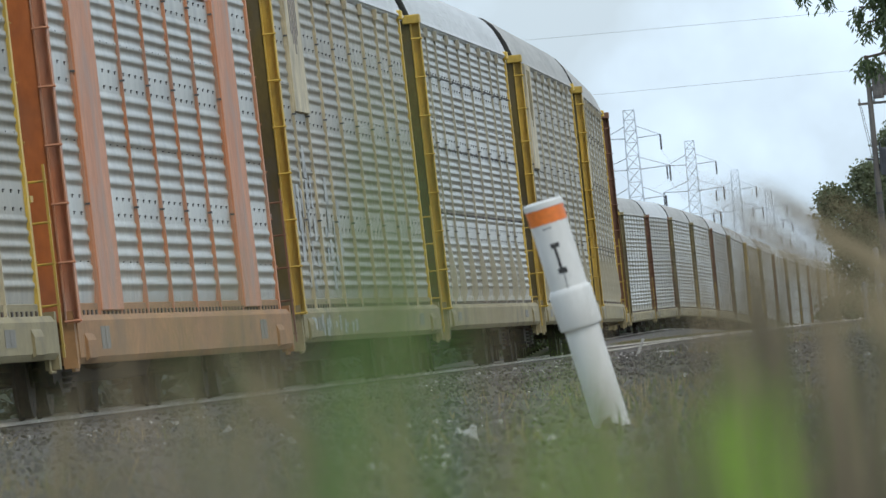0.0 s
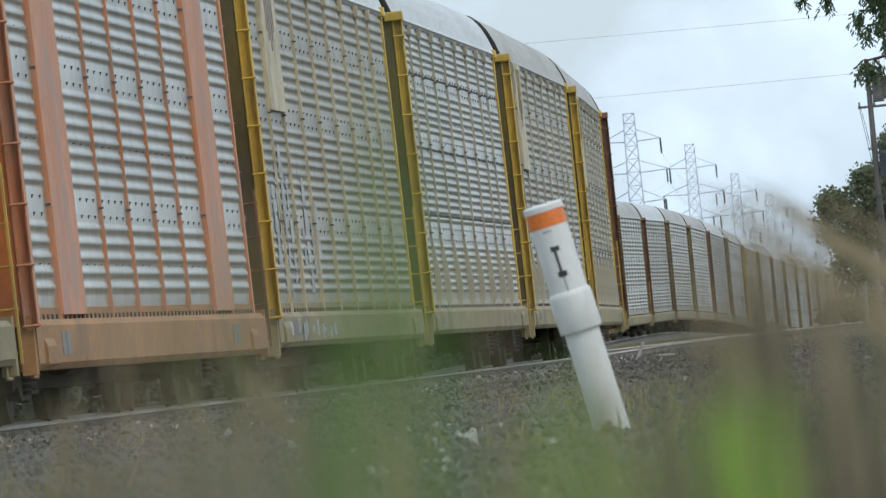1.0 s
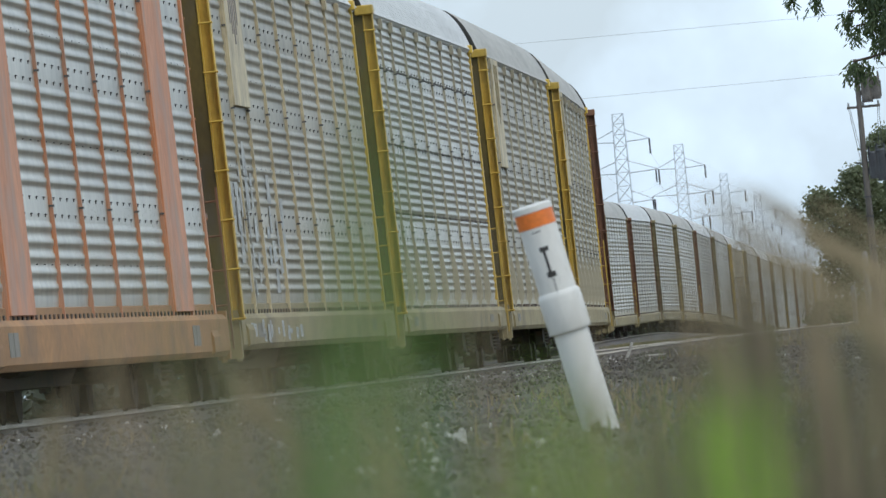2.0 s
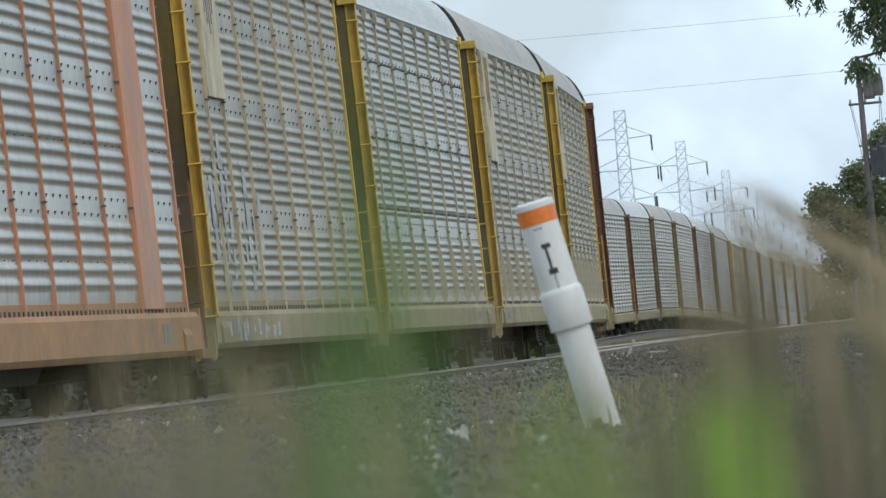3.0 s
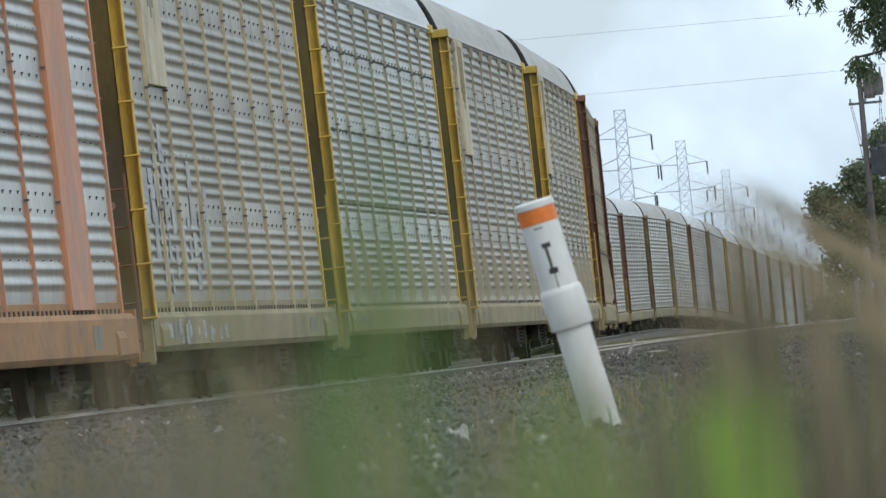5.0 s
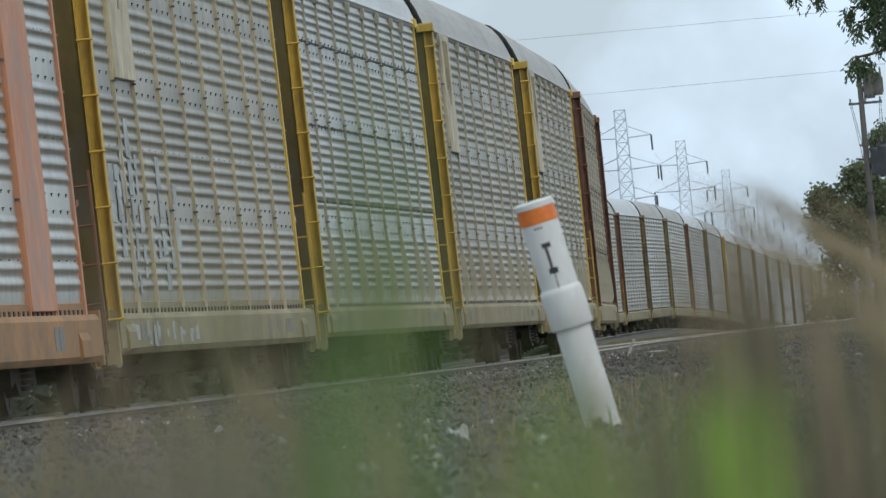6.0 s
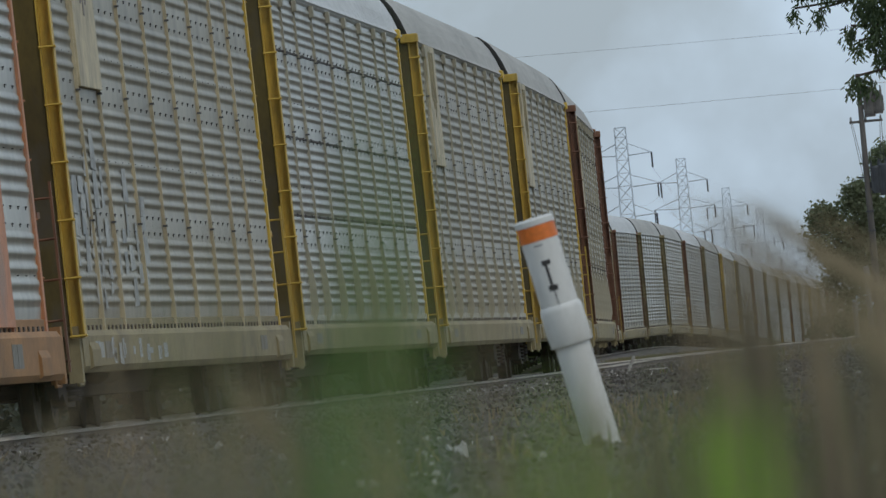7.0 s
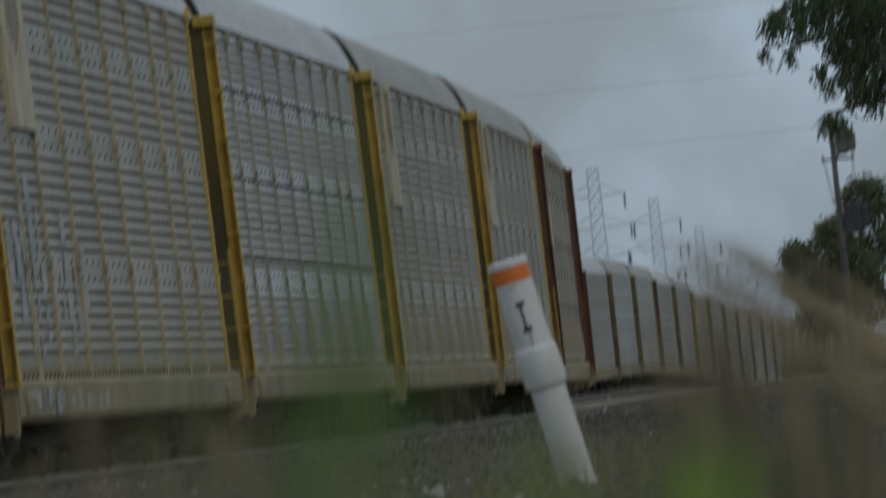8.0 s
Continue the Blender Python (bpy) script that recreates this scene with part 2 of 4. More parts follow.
def extrude_profile(bm, pts, y0, y1, closed=True, mi=0, smooth=False):
    """A profile of (x, z) points, swept along y."""
    a = [bm.verts.new((x, y0, z)) for x, z in pts]
    b = [bm.verts.new((x, y1, z)) for x, z in pts]
    k = len(pts)
    for i in range(k if closed else k - 1):
        j = (i + 1) % k
        f = bm.faces.new((a[i], b[i], b[j], a[j]))
        f.material_index, f.smooth = mi, smooth
    if closed:
        bm.faces.new(a).material_index = mi
        bm.faces.new(b[::-1]).material_index = mi
    return bm


def empty(name, m=None):
    e = new(name)
    e.empty_display_size = 0.5
    if m is not None:
        e.matrix_local = m
    return e


# ---- the line of the track ----
KNOT_Y = (-4000, 60, 130, 170, 200, 225, 250, 280, 420, 470, 490, 5000)
KNOT_H = (0.0700, 0.0700, 0.0590, 0.0580, 0.0560, 0.0370, 0.0185, 0.0085, 0.0122, 0.0500, 0.0562, 0.0562)
GRID_Y = np.arange(-200.0, 1700.0, 0.5)
GRID_H = np.interp(GRID_Y, KNOT_Y, KNOT_H)
GRID_X = np.concatenate([[0], np.cumsum((GRID_H[1:] + GRID_H[:-1]) * 0.25)])
GRID_X = GRID_X - np.interp(150, GRID_Y, GRID_X) - 1.17 - 1.6
ease = np.interp(GRID_Y, (60, 90, 120, 149, 177, 205, 228, 246, 259, 272, 290, 340, 480), (-0.30, -0.19, -0.08, 0.034, 0.12, 0.085, 0.045, 0.15, 0.16, -0.02, -0.05, -0.03, 0.0))
GRID_X = GRID_X + np.convolve(np.pad(ease, 20, mode="edge"), np.ones(41) / 41, "valid")
RISE_Y = (300, 430, 540, 600, 660, 740, 830, 920)
RISE_Z = (0, 0.10, 0.42, 0.15, -0.43, -1.05, -1.5, -1.6)
GRID_Z = np.convolve(np.pad(np.interp(GRID_Y, RISE_Y, RISE_Z), 40, mode="edge"), np.ones(81) / 81, "valid")


def line_x(y):
    return float(np.interp(y, GRID_Y, GRID_X))


def line_z(y):
    return float(np.interp(y, GRID_Y, GRID_Z))


# the straight line that leaves the train's track at a turnout
FORK = 196.0
FORK_Y = (FORK, 243, 268, 338, 450, 600, 900)
FORK_Z = (0, 0.01, 0.05, 0.06, 0.036, 0.0, -0.1)


def fork_x(y):
    return line_x(FORK) + 0.0565 * (y - FORK)


def fork_z(y):
    return float(np.interp(y, FORK_Y, FORK_Z))


def car_pose(front):
    """The pose of a car whose front end stands at that y: on its two bogies, 10 m before and behind its middle."""
    mid = front + 13.7
    a, b = Vector((line_x(mid - 10), mid - 10, line_z(mid - 10))), Vector((line_x(mid + 10), mid + 10, line_z(mid + 10)))
    c, d = (a + b) / 2, b - a
    cant = float(np.interp(mid, (0, 170, 230, 400), (1.1, 1.1, 0.5, 0.0)))     # lean on the banked curve
    return pose(c.x + 2.2 * math.sin(radians(cant)), c.y, c.z, math.degrees(math.atan2(d.z, d.y)), -cant, -math.degrees(math.atan2(d.x, d.y)))


# ---- the ground ----
def ground_z(x, y):
    off = x - line_x(min(max(y, -190), 1600))
    z = float(np.interp(y, (0, 40, 70, 100, 250, 350, 520, 700, 900), (0.02, 0.03, -0.06, -0.16, -0.16, -0.04, 0.02, -0.5, -1.5)))
    side = min(max((off - 3.5) / 6, 0), 1)
    z += side * float(np.interp(y, (0, 60, 600, 900), (0, 0, 0.1, 1.0)))
    track = line_z(min(max(y, -190), 1600)) - 0.19
    k = min(max((abs(off) - 1.9) / 1.6, 0), 1)
    z = track + (z - track) * k
    if FORK < y < 1000:
        side = abs(x - fork_x(y))
        k = min(max((side - 1.6) / 2.2, 0), 1)
        bed = fork_z(y) - 0.16
        if abs(off) > 1.9:
            z = bed + (min(z, bed) - bed) * k if x < fork_x(y) + 40 else z
    z += 0.012 * noise.noise((x * 0.9, y * 0.5, 0)) * (1 if y < 300 else 3)
    return z


def make_ground():
    ys = list(np.arange(-60, 0, 4)) + list(np.arange(0, 60, 0.5)) + list(np.arange(60, 300, 2.0)) + list(np.arange(300, 1000, 8.0)) + [1000 * 1.12 ** i for i in range(1, 16)]
    xs = sorted({round(s * v, 2) for s in (-1, 1) for v in list(np.arange(0, 4, 0.25)) + list(np.arange(4, 30, 0.75)) + list(np.arange(30, 80, 5.0)) + [100, 150, 250, 450, 900, 1800, 3500]})
    bm = bmesh.new()
    rows = []
    for y in ys:
        lx = line_x(min(max(y, -190), 1600)) if y < 1000 else line_x(1000)
        rows.append([bm.verts.new((x + lx * 0.5, y, ground_z(x + lx * 0.5, y) if y < 1500 else -1.5)) for x in xs])
    for r0, r1 in zip(rows, rows[1:]):
        for i in range(len(xs) - 1):
            bm.faces.new((r0[i], r0[i + 1], r1[i + 1], r1[i])).smooth = True
    g = surface("gravelly_soil", (0.115, 0.092, 0.06), (0.075, 0.058, 0.038), 0.95, 0, 0.9, 22, (1, 0.35, 1), (0.075, 0.085, 0.04), 0.6, 0.5)
    M["soil"] = g
    return tagged(part("ground", bm, "soil"), "grey-brown gravelly soil with thin grass beside the railway", "ground", kind="structure")


make_ground()


def make_track():
    track = tagged(empty("railway_track"), "worn steel rails on wooden ties in grey ballast", "railway track", kind="structure")
    ys = [float(y) for y in list(np.arange(40, 520, 4)) + list(np.arange(520, 1400, 12))]
    head = ((-0.036, 0), (0.036, 0), (0.036, -0.035), (0.012, -0.045), (0.012, -0.15), (0.07, -0.165), (0.07, -0.18), (-0.07, -0.18), (-0.07, -0.165), (-0.012, -0.15), (-0.012, -0.045), (-0.036, -0.035))
    for s in (-0.755, 0.755):
        bm = bmesh.new()
        prev = None
        for y in ys:
            ring = [bm.verts.new((line_x(y) + s + px, y, line_z(y) + pz)) for px, pz in head]
            if prev:
                for i in range(12):
                    f = bm.faces.new((prev[i], prev[(i + 1) % 12], ring[(i + 1) % 12], ring[i]))
                    f.material_index = 0 if i in (0, 11, 1) else 1
            prev = ring
        part("rail", bm, ("rail", "rail_side"), track, "rail with a polished head and rusty web")
    for s in (-0.755, 0.755):
        bm = bmesh.new()
        prev = None
        for y in [FORK + 4.0 * i for i in range(180)]:
            ring = [bm.verts.new((fork_x(y) + s + 0.02 + px, y, fork_z(y) + 0.002 + pz)) for px, pz in head]
            if prev:
                for i in range(12):
                    f = bm.faces.new((prev[i], prev[(i + 1) % 12], ring[(i + 1) % 12], ring[i]))
                    f.material_index = 0 if i in (0, 11, 1) else 1
            prev = ring
        part("turnout_rail", bm, ("rail", "rail_side"), track, "rail of the straight line beyond the turnout")
    first = None
    for i in range(290):
        y = 90 + i * 0.56
        m = pose(line_x(y) + random.uniform(-0.04, 0.04), y, -0.19, 0, 0, random.uniform(-1, 1))
        if first is None:
            bm = box(bmesh.new(), -1.3, 1.3, -0.11, 0.11, -0.17, 0.008, bevel=0.012)
            first = part("tie", bm, "tie", track, m=m)
        else:
            share(first, "tie", m)
    return track


make_track()


def make_ballast_bed():
    """The shoulder of stone on each side of the ties, a swept heap with an uneven face."""
    for s in (1, -1):
        bm = bmesh.new()
        prev = None
        for y in np.concatenate([np.arange(60, 330, 0.6), np.arange(330, 1300, 6.0)]):
            y = float(y)
            ring = []
            for o, z in ((0.80, -0.15), (0.86, -0.11), (1.1, -0.085), (1.45, -0.085), (1.8, -0.14), (2.3, -0.24), (2.8, -0.36)):
                j = 0.022 * noise.noise((o * 9 * s, y * 3.1, 2.0))
                ring.append(bm.verts.new((line_x(y) + s * (o + j), y, line_z(y) + z + j)))
            if prev:
                for i in range(6):
                    q = (prev[i], prev[i + 1], ring[i + 1], ring[i])
                    bm.faces.new(q if s > 0 else q[::-1]).smooth = True
            prev = ring
        tagged(part("ballast_shoulder", bm, "bed"), "heaped grey stone ballast shoulder along the rail", "ballast", kind="structure")


M["bed"] = surface("ballast_bed", (0.17, 0.155, 0.14), (0.105, 0.095, 0.085), 0.95, 0, 1.6, 26, (1, 1, 1), (0.09, 0.075, 0.06), 0.5, 0.8)
make_ballast_bed()


# ---- autorack cars ----
HALF = 13.45
REAR = 12.6             # where the side sheets end, before the recessed rear doors
RIBS = (-10.15, -7.85, -4.85, -1.85, 1.15, 4.15, 7.15, 9.45)
BANDS = (4.41, 3.42, 2.08)


def sheet_profile(waves, bottom):
    """Outline (x, z) of a corrugated side sheet, from the sill up to the eave, with flat bands between the waves."""
    pts = []
    z = bottom
    edges = sorted(BANDS) + [5.16]
    pts.append((1.46, z))
    z = 1.18
    for e in edges:
        top = e - 0.15 if e < 5 else e - 0.05
        n = max(2, round((top - z) / waves))
        p = (top - z) / n
        for i in range(n):
            b = z + i * p
            pts += [(1.483, b + 0.03 * p), (1.482, b + 0.36 * p), (1.493, b + 0.44 * p), (1.496, b + 0.62 * p), (1.494, b + 0.82 * p), (1.483, b + 0.93 * p)]
        if e < 5:
            pts += [(1.484, top + 0.01), (1.484, e + 0.15)]
        z = e + 0.15
    pts.append((1.46, 5.2))
    return pts


def slots(bm, y0, y1, dense):
    for e in BANDS:
        w = y1 - y0
        n = 4 if w > 2.6 else 3
        for i in range(n):
            y = y0 + w * (i + 0.7) / (n + 0.4)
            for z in (e - 0.085, e + 0.085):
                box(bm, 1.48, 1.501, y - 0.03, y + 0.03, z - 0.007, z + 0.007, 1)
                box(bm, 1.48, 1.492, y - 0.02, y + 0.02, z - 0.028, z - 0.007, 1)
    for z in (1.5, 2.72, 3.8):
        for i in range(dense):
            y = y0 + (y1 - y0) * (i + 0.5) / dense
            box(bm, 1.48, 1.502, y - 0.010, y + 0.010, z - 0.005, z + 0.005, 1)


def make_car(style, label):
    car = tagged(empty("autorack_car"), label, "rail car", group="cars of the freight train")
    g = style
    side_m = (Matrix.Identity(4), pose(0, 0, 0, 0, 0, 180))
    made = {}

    def both(name, key, bm_of, material, lab="", shift=None):
        """A part on the near side and its twin on the far side; alike parts share a mesh."""
        sh = shift or Matrix.Identity(4)
        if key not in made:
            made[key] = part(name, bm_of(), material, car, lab, sh)
            share(made[key], name, side_m[1] @ sh)
        else:
            for sm in side_m:
                share(made[key], name, sm @ sh)

    edges = (-HALF + 0.12,) + RIBS + (REAR - 0.1,)
    prof = sheet_profile(g["wave"], 0.98)
    for i, (y0, y1) in enumerate(zip(edges, edges[1:])):
        w = round(y1 - y0, 2)

        def sheet():
            bm = bmesh.new()
            extrude_profile(bm, prof, -w / 2, w / 2, False, 0, True)
            slots(bm, -w / 2, w / 2, 4)
            box(bm, 1.40, 1.45, -w / 2, w / 2, 0.96, 5.2, 0)
            for z in g["gaps"]:
                box(bm, 1.48, 1.4985, -w / 2, w / 2, z - 0.012, z + 0.012, 2)
                for q in range(2):
                    yy = -w / 2 + w * (q + 0.5) / 2
                    box(bm, 1.48, 1.506, yy - 0.012, yy + 0.012, z - 0.022, z + 0.022, 1)
            return bm
        both("side_sheet", ("sheet", w), sheet, (g["sheet"], "slot", "under"), "corrugated galvanised sheet", pose(0, (y0 + y1) / 2, 0))
        both("kick_plate", ("kick", w), lambda: box(bmesh.new(), 1.46, 1.50, -w / 2, w / 2, 0.95, 1.08, 0, 0.006), g["kick"], "", pose(0, (y0 + y1) / 2, 0))
        if i in g["panels"]:
            z0 = g["panels"][i]

            def panel():
                bm = box(bmesh.new(), 1.50, 1.546, -w / 2, w / 2, z0, 5.2, 0, 0.006)
                if z0 > 2:
                    for k in range(5):
                        box(bm, 1.546, 1.552, -w / 2 + w * (0.25 + 0.11 * k), -w / 2 + w * (0.30 + 0.11 * k), z0 + 0.75 - 0.12 * abs(k - 2) * -1, 5.1, 1)
                return bm
            both("logo_panel" if z0 > 2 else "painted_panel", ("panel", i), panel, (g["panel"], g["stripe"]), g["panel_label"], pose(0, (y0 + y1) / 2, 0))

    def rib():
        bm = bmesh.new()
        if g["flare"]:
            o = 0.085
            pts = [(1.45, 5.16), (1.45, 0.92), (1.50, 0.92), (1.50 + o, 1.14), (1.522 + o * 0.6, 1.5), (1.517, 2.02), (1.517, 5.16)]
        else:
            pts = [(1.45, 5.16), (1.45, 0.88), (1.526, 0.88), (1.526, 1.9), (1.520, 2.2), (1.520, 5.16)]
        extrude_profile(bm, pts, -0.03, 0.03)
        if g["slim"]:
            bm.clear()
            extrude_profile(bm, [(1.45, 5.16), (1.45, 0.88), (1.502, 0.88), (1.502, 5.16)], -0.045, 0.045)
            return bm
        for e in BANDS:
            box(bm, 1.49, 1.536, -0.04, 0.04, e - 0.011, e + 0.011, 1)
        box(bm, 1.49, 1.546, -0.09, 0.09, 5.02, 5.17, 0)
        return bm
    for y in RIBS:
        both("rib", "rib", rib, (g["rib"], "slot"), "", pose(0, y, 0))

    # corner posts: a channel with rungs across it, and a cap at its head
    def corner(front):
        """A channel in plan, open towards the end of the car; the rear one is slimmer and set back."""
        bm = bmesh.new()
        if front:
            ye, pl = -HALF, [(1.485, 0), (1.50, 0), (1.50, 0.08), (1.61, 0.08), (1.61, 0), (1.625, 0), (1.625, 0.2), (1.485, 0.2)]
        else:
            ye, pl = REAR, [(1.40, 0), (1.40, -0.16), (1.515, -0.16), (1.515, 0), (1.50, 0), (1.50, -0.1), (1.42, -0.1), (1.42, 0)]
        lo = [bm.verts.new((x, ye + y, 0.88)) for x, y in pl]
        hi = [bm.verts.new((x, ye + y, 5.22)) for x, y in pl]
        for i in range(8):
            j = (i + 1) % 8
            bm.faces.new((lo[i], lo[j], hi[j], hi[i]))
        bm.faces.new(lo[::-1]), bm.faces.new(hi)
        bmesh.ops.recalc_face_normals(bm, faces=bm.faces)
        return bm

    def rung(front):
        bm = bmesh.new()
        if front:
            ye = -HALF - 0.02
            rod(bm, (1.48, ye, 0), (1.635, ye, 0), 0.014, n=6)
            rod(bm, (1.635, ye, 0), (1.635, ye + 0.1, 0), 0.014, n=6)
        else:
            ye = REAR + 0.02
            rod(bm, (1.40, ye, 0), (1.53, ye, 0), 0.012, n=6)
        return bm

    def cap(front):
        s = -1 if front else 1
        ye = -HALF if front else REAR
        y0, y1 = sorted((ye + s * 0.04, ye - s * 0.26))
        return box(bmesh.new(), 1.38, 1.64 if front else 1.56, y0, y1, 5.15, 5.285, 0, 0.012)

    def stirrup(front):
        s = -1 if front else 1
        bm = bmesh.new()
        for y in (HALF - 0.1, HALF - 0.55):
            rod(bm, (1.5, s * y, 0.75), (1.5, s * y, 0.42), 0.016, n=6)
        rod(bm, (1.5, s * (HALF - 0.1), 0.42), (1.5, s * (HALF - 0.55), 0.42), 0.018, n=6)
        box(bm, 1.42, 1.56, *sorted((s * (HALF - 0.02), s * (HALF - 0.2))), 0.44, 1.0, 0)
        return bm

    def low_ladder(front):
        s = -1 if front else 1
        bm = bmesh.new()
        ye = s * (HALF + 0.16)
        for x in (1.40, 1.58):
            box(bm, x - 0.012, x + 0.012, *sorted((ye, ye - s * 0.05)), 0.55, 2.42)
        for i in range(5):
            z = 0.66 + 0.4 * i
            rod(bm, (1.40, ye, z), (1.60, ye, z), 0.014, n=6)
        for z in (0.95, 2.1):
            box(bm, 1.42, 1.45, *sorted((ye, s * (HALF - 0.1))), z - 0.03, z + 0.03)
        return bm
    for fr in (True, False):
        first_rung = None
        for sm in side_m:
            if ("end", fr) not in made:
                made["end", fr] = [part("corner_post", corner(fr), g["post"], car, "", sm), part("post_cap", cap(fr), g["post"], car, "", sm),
                                   part("stirrup_step", stirrup(fr), g["sill"], car, "", sm)]
                if not fr:
                    made["end", fr].append(part("end_ladder", low_ladder(fr), g["ladder"], car, "", sm))
                post = made["end", fr][0]
            else:
                post = [share(o, o.name.split(".")[0], sm) for o in made["end", fr]][0]
            for i in range(8):
                z = 0.90 + 0.575 * i
                if first_rung is None:
                    first_rung = part("rung", rung(fr), g["post"], post, "", pose(0, 0, z))
                else:
                    share(first_rung, "rung", pose(0, 0, z), post)

    # flat pillar inboard of each front ladder; yellow cars have the end's shade in its colour
    both("end_pillar", "pillar", lambda: box(bmesh.new(), g["pillar"], 1.482, -HALF + 0.02, -HALF + 0.12, 0.9, 5.2, 0, 0.006), g["end"], "grimy painted end pillar, in shade-darkened yellow on yellow cars")

    # sill, deck, roof, ends
    def sill():
        bm = bmesh.new()
        d = g["sill_bottom"]
        pts = [(1.30, 0.96), (1.53, 0.96), (1.57, 0.90), (1.57, d + 0.06), (1.53, d), (1.36, d), (1.36, d + 0.05)]
        extrude_profile(bm, pts, -HALF + 0.25, HALF - 0.25)
        for y in (-10.9, 8.6):
            box(bm, 1.57, 1.576, y, y + 0.42, d + 0.13, 0.84, 1)
            box(bm, 1.57, 1.576, y + 0.46, y + 0.9, d + 0.13, 0.84, 1)
        for y in (-12.6, 10.9):
            extra = [(1.56, d + 0.02), (1.60, d + 0.05), (1.60, d + 0.22), (1.56, d + 0.32)]
            extrude_profile(bm, extra, y, y + 0.9)
        for k in range(60):
            y = -12.6 + 25.2 * k / 59
            box(bm, 1.49, 1.512, y - 0.06, y + 0.06, 0.962, 1.01, 2)
        return bm
    both("side_sill", "sill", sill, (g["sill"], "stencil", "under"), "dusty steel side sill with a stencil plate")
    bm = box(bmesh.new(), -1.36, 1.36, -HALF + 0.3, HALF - 0.3, 0.82, 1.02)
    box(bm, -0.35, 0.35, -HALF + 0.1, HALF - 0.1, 0.62, 0.82)
    extrude = [(-8.2, 0.62), (-6.8, 0.36), (6.8, 0.36), (8.2, 0.62)]        # fish-bellied centre sill, added to block light and darken the underside
    for x0, x1 in ((-0.34, -0.28), (0.28, 0.34)):
        lo = [bm.verts.new((x0, py, pz)) for py, pz in extrude]
        hi = [bm.verts.new((x1, py, pz)) for py, pz in extrude]
        bm.faces.new(lo), bm.faces.new(hi[::-1])
        for i in range(4):
            bm.faces.new((lo[i], hi[i], hi[(i + 1) % 4], lo[(i + 1) % 4]))
    box(bm, -0.34, 0.34, -6.8, 6.8, 0.34, 0.36)
    part("underframe", bm, "under", car)
    arc = [(1.48, 5.17), (1.53, 5.21), (1.49, 5.28), (1.41, 5.50), (1.31, 5.70), (1.19, 5.86), (1.04, 5.98), (0.8, 6.06), (0.45, 6.11), (0, 6.13)]
    outer = arc + [(-x, z) for x, z in arc[-2::-1]]
    inner = [(x * 0.983, z - 0.03) for x, z in outer]
    bm = bmesh.new()
    extrude_profile(bm, outer + inner[::-1], -HALF + 0.05, HALF - 0.05)
    for f in bm.faces:
        f.smooth = False
        f.material_index = 1 if len(f.verts) > 4 else 0
    part("roof", bm, (g["roof"], "seam"), car, "pale steel roof with arched ends")
    for s in (-1, 1):
        bm = bmesh.new()
        ye = s * (HALF - 0.13)
        y0, y1 = sorted((ye, ye - s * 0.06))
        box(bm, -1.38, 1.38, y0, y1, 1.02, 5.2)
        if s > 0:
            for x in (-1.38, 1.34):
                box(bm, x, x + 0.04, REAR - 0.1, y0, 1.02, 5.2)
        for x in (-1.2, -0.6, 0.6, 1.2):
            box(bm, x - 0.04, x + 0.04, *sorted((ye, ye + s * 0.04)), 1.05, 5.15)
        for z in (1.6, 2.6, 3.6, 4.6):
            for x in (-1.3, 1.3):
                box(bm, x - 0.07, x + 0.07, *sorted((ye, ye + s * 0.07)), z - 0.07, z + 0.07)
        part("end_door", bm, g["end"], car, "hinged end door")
        bm = bmesh.new()
        pts = [(x * 0.95, z - 0.02) for x, z in outer]
        vs = [bm.verts.new((x, s * (HALF - 0.18), z)) for x, z in pts]
        vs2 = [bm.verts.new((x, s * (HALF - 0.22), z)) for x, z in pts]
        bm.faces.new(vs), bm.faces.new(vs2[::-1])
        part("roof_end", bm, "under", car)
        bm = bmesh.new()
        rod(bm, (0, s * (HALF - 0.4), 0.86), (0, s * (HALF + 0.32), 0.86), 0.09, n=8)
        box(bm, -0.16, 0.16, *sorted((s * (HALF + 0.22), s * (HALF + 0.48))), 0.70, 1.0, 0, 0.03)
        part("coupler", bm, "under", car)
        bm = bmesh.new()
        tube(bm, [(0.5 - 0.25 * a / 8, s * (HALF - 0.1 + 0.55 * a / 8), 0.8 - 0.55 * math.sin(a / 8 * math.pi * 0.6)) for a in range(9)], 0.022)
        part("air_hose", bm, "under", car)
        # bogie
        bm = bmesh.new()
        yc = s * 10.0
        for x in (-1.0, 1.0):
            pts = [(-1.15, 0.30), (-1.15, 0.55), (-0.55, 0.66), (0.55, 0.66), (1.15, 0.55), (1.15, 0.30), (0.75, 0.36), (0.42, 0.22), (-0.42, 0.22), (-0.75, 0.36)]
            a = [bm.verts.new((x - 0.07, yc + py, pz)) for py, pz in pts]
            b = [bm.verts.new((x + 0.07, yc + py, pz)) for py, pz in pts]
            bm.faces.new(a), bm.faces.new(b[::-1])
            for i in range(len(pts)):
                j = (i + 1) % len(pts)
                bm.faces.new((a[i], a[j], b[j], b[i]))
            for py in (-0.2, 0, 0.2):
                for k in range(5):
                    rod(bm, (x + 0.1, yc + py, 0.27 + 0.06 * k), (x + 0.1, yc + py, 0.31 + 0.06 * k), 0.075, n=8)
        box(bm, -1.05, 1.05, yc - 0.2, yc + 0.2, 0.42, 0.78)
        part("bogie_frame", bm, "under", car, "cast steel bogie frame with coil springs")
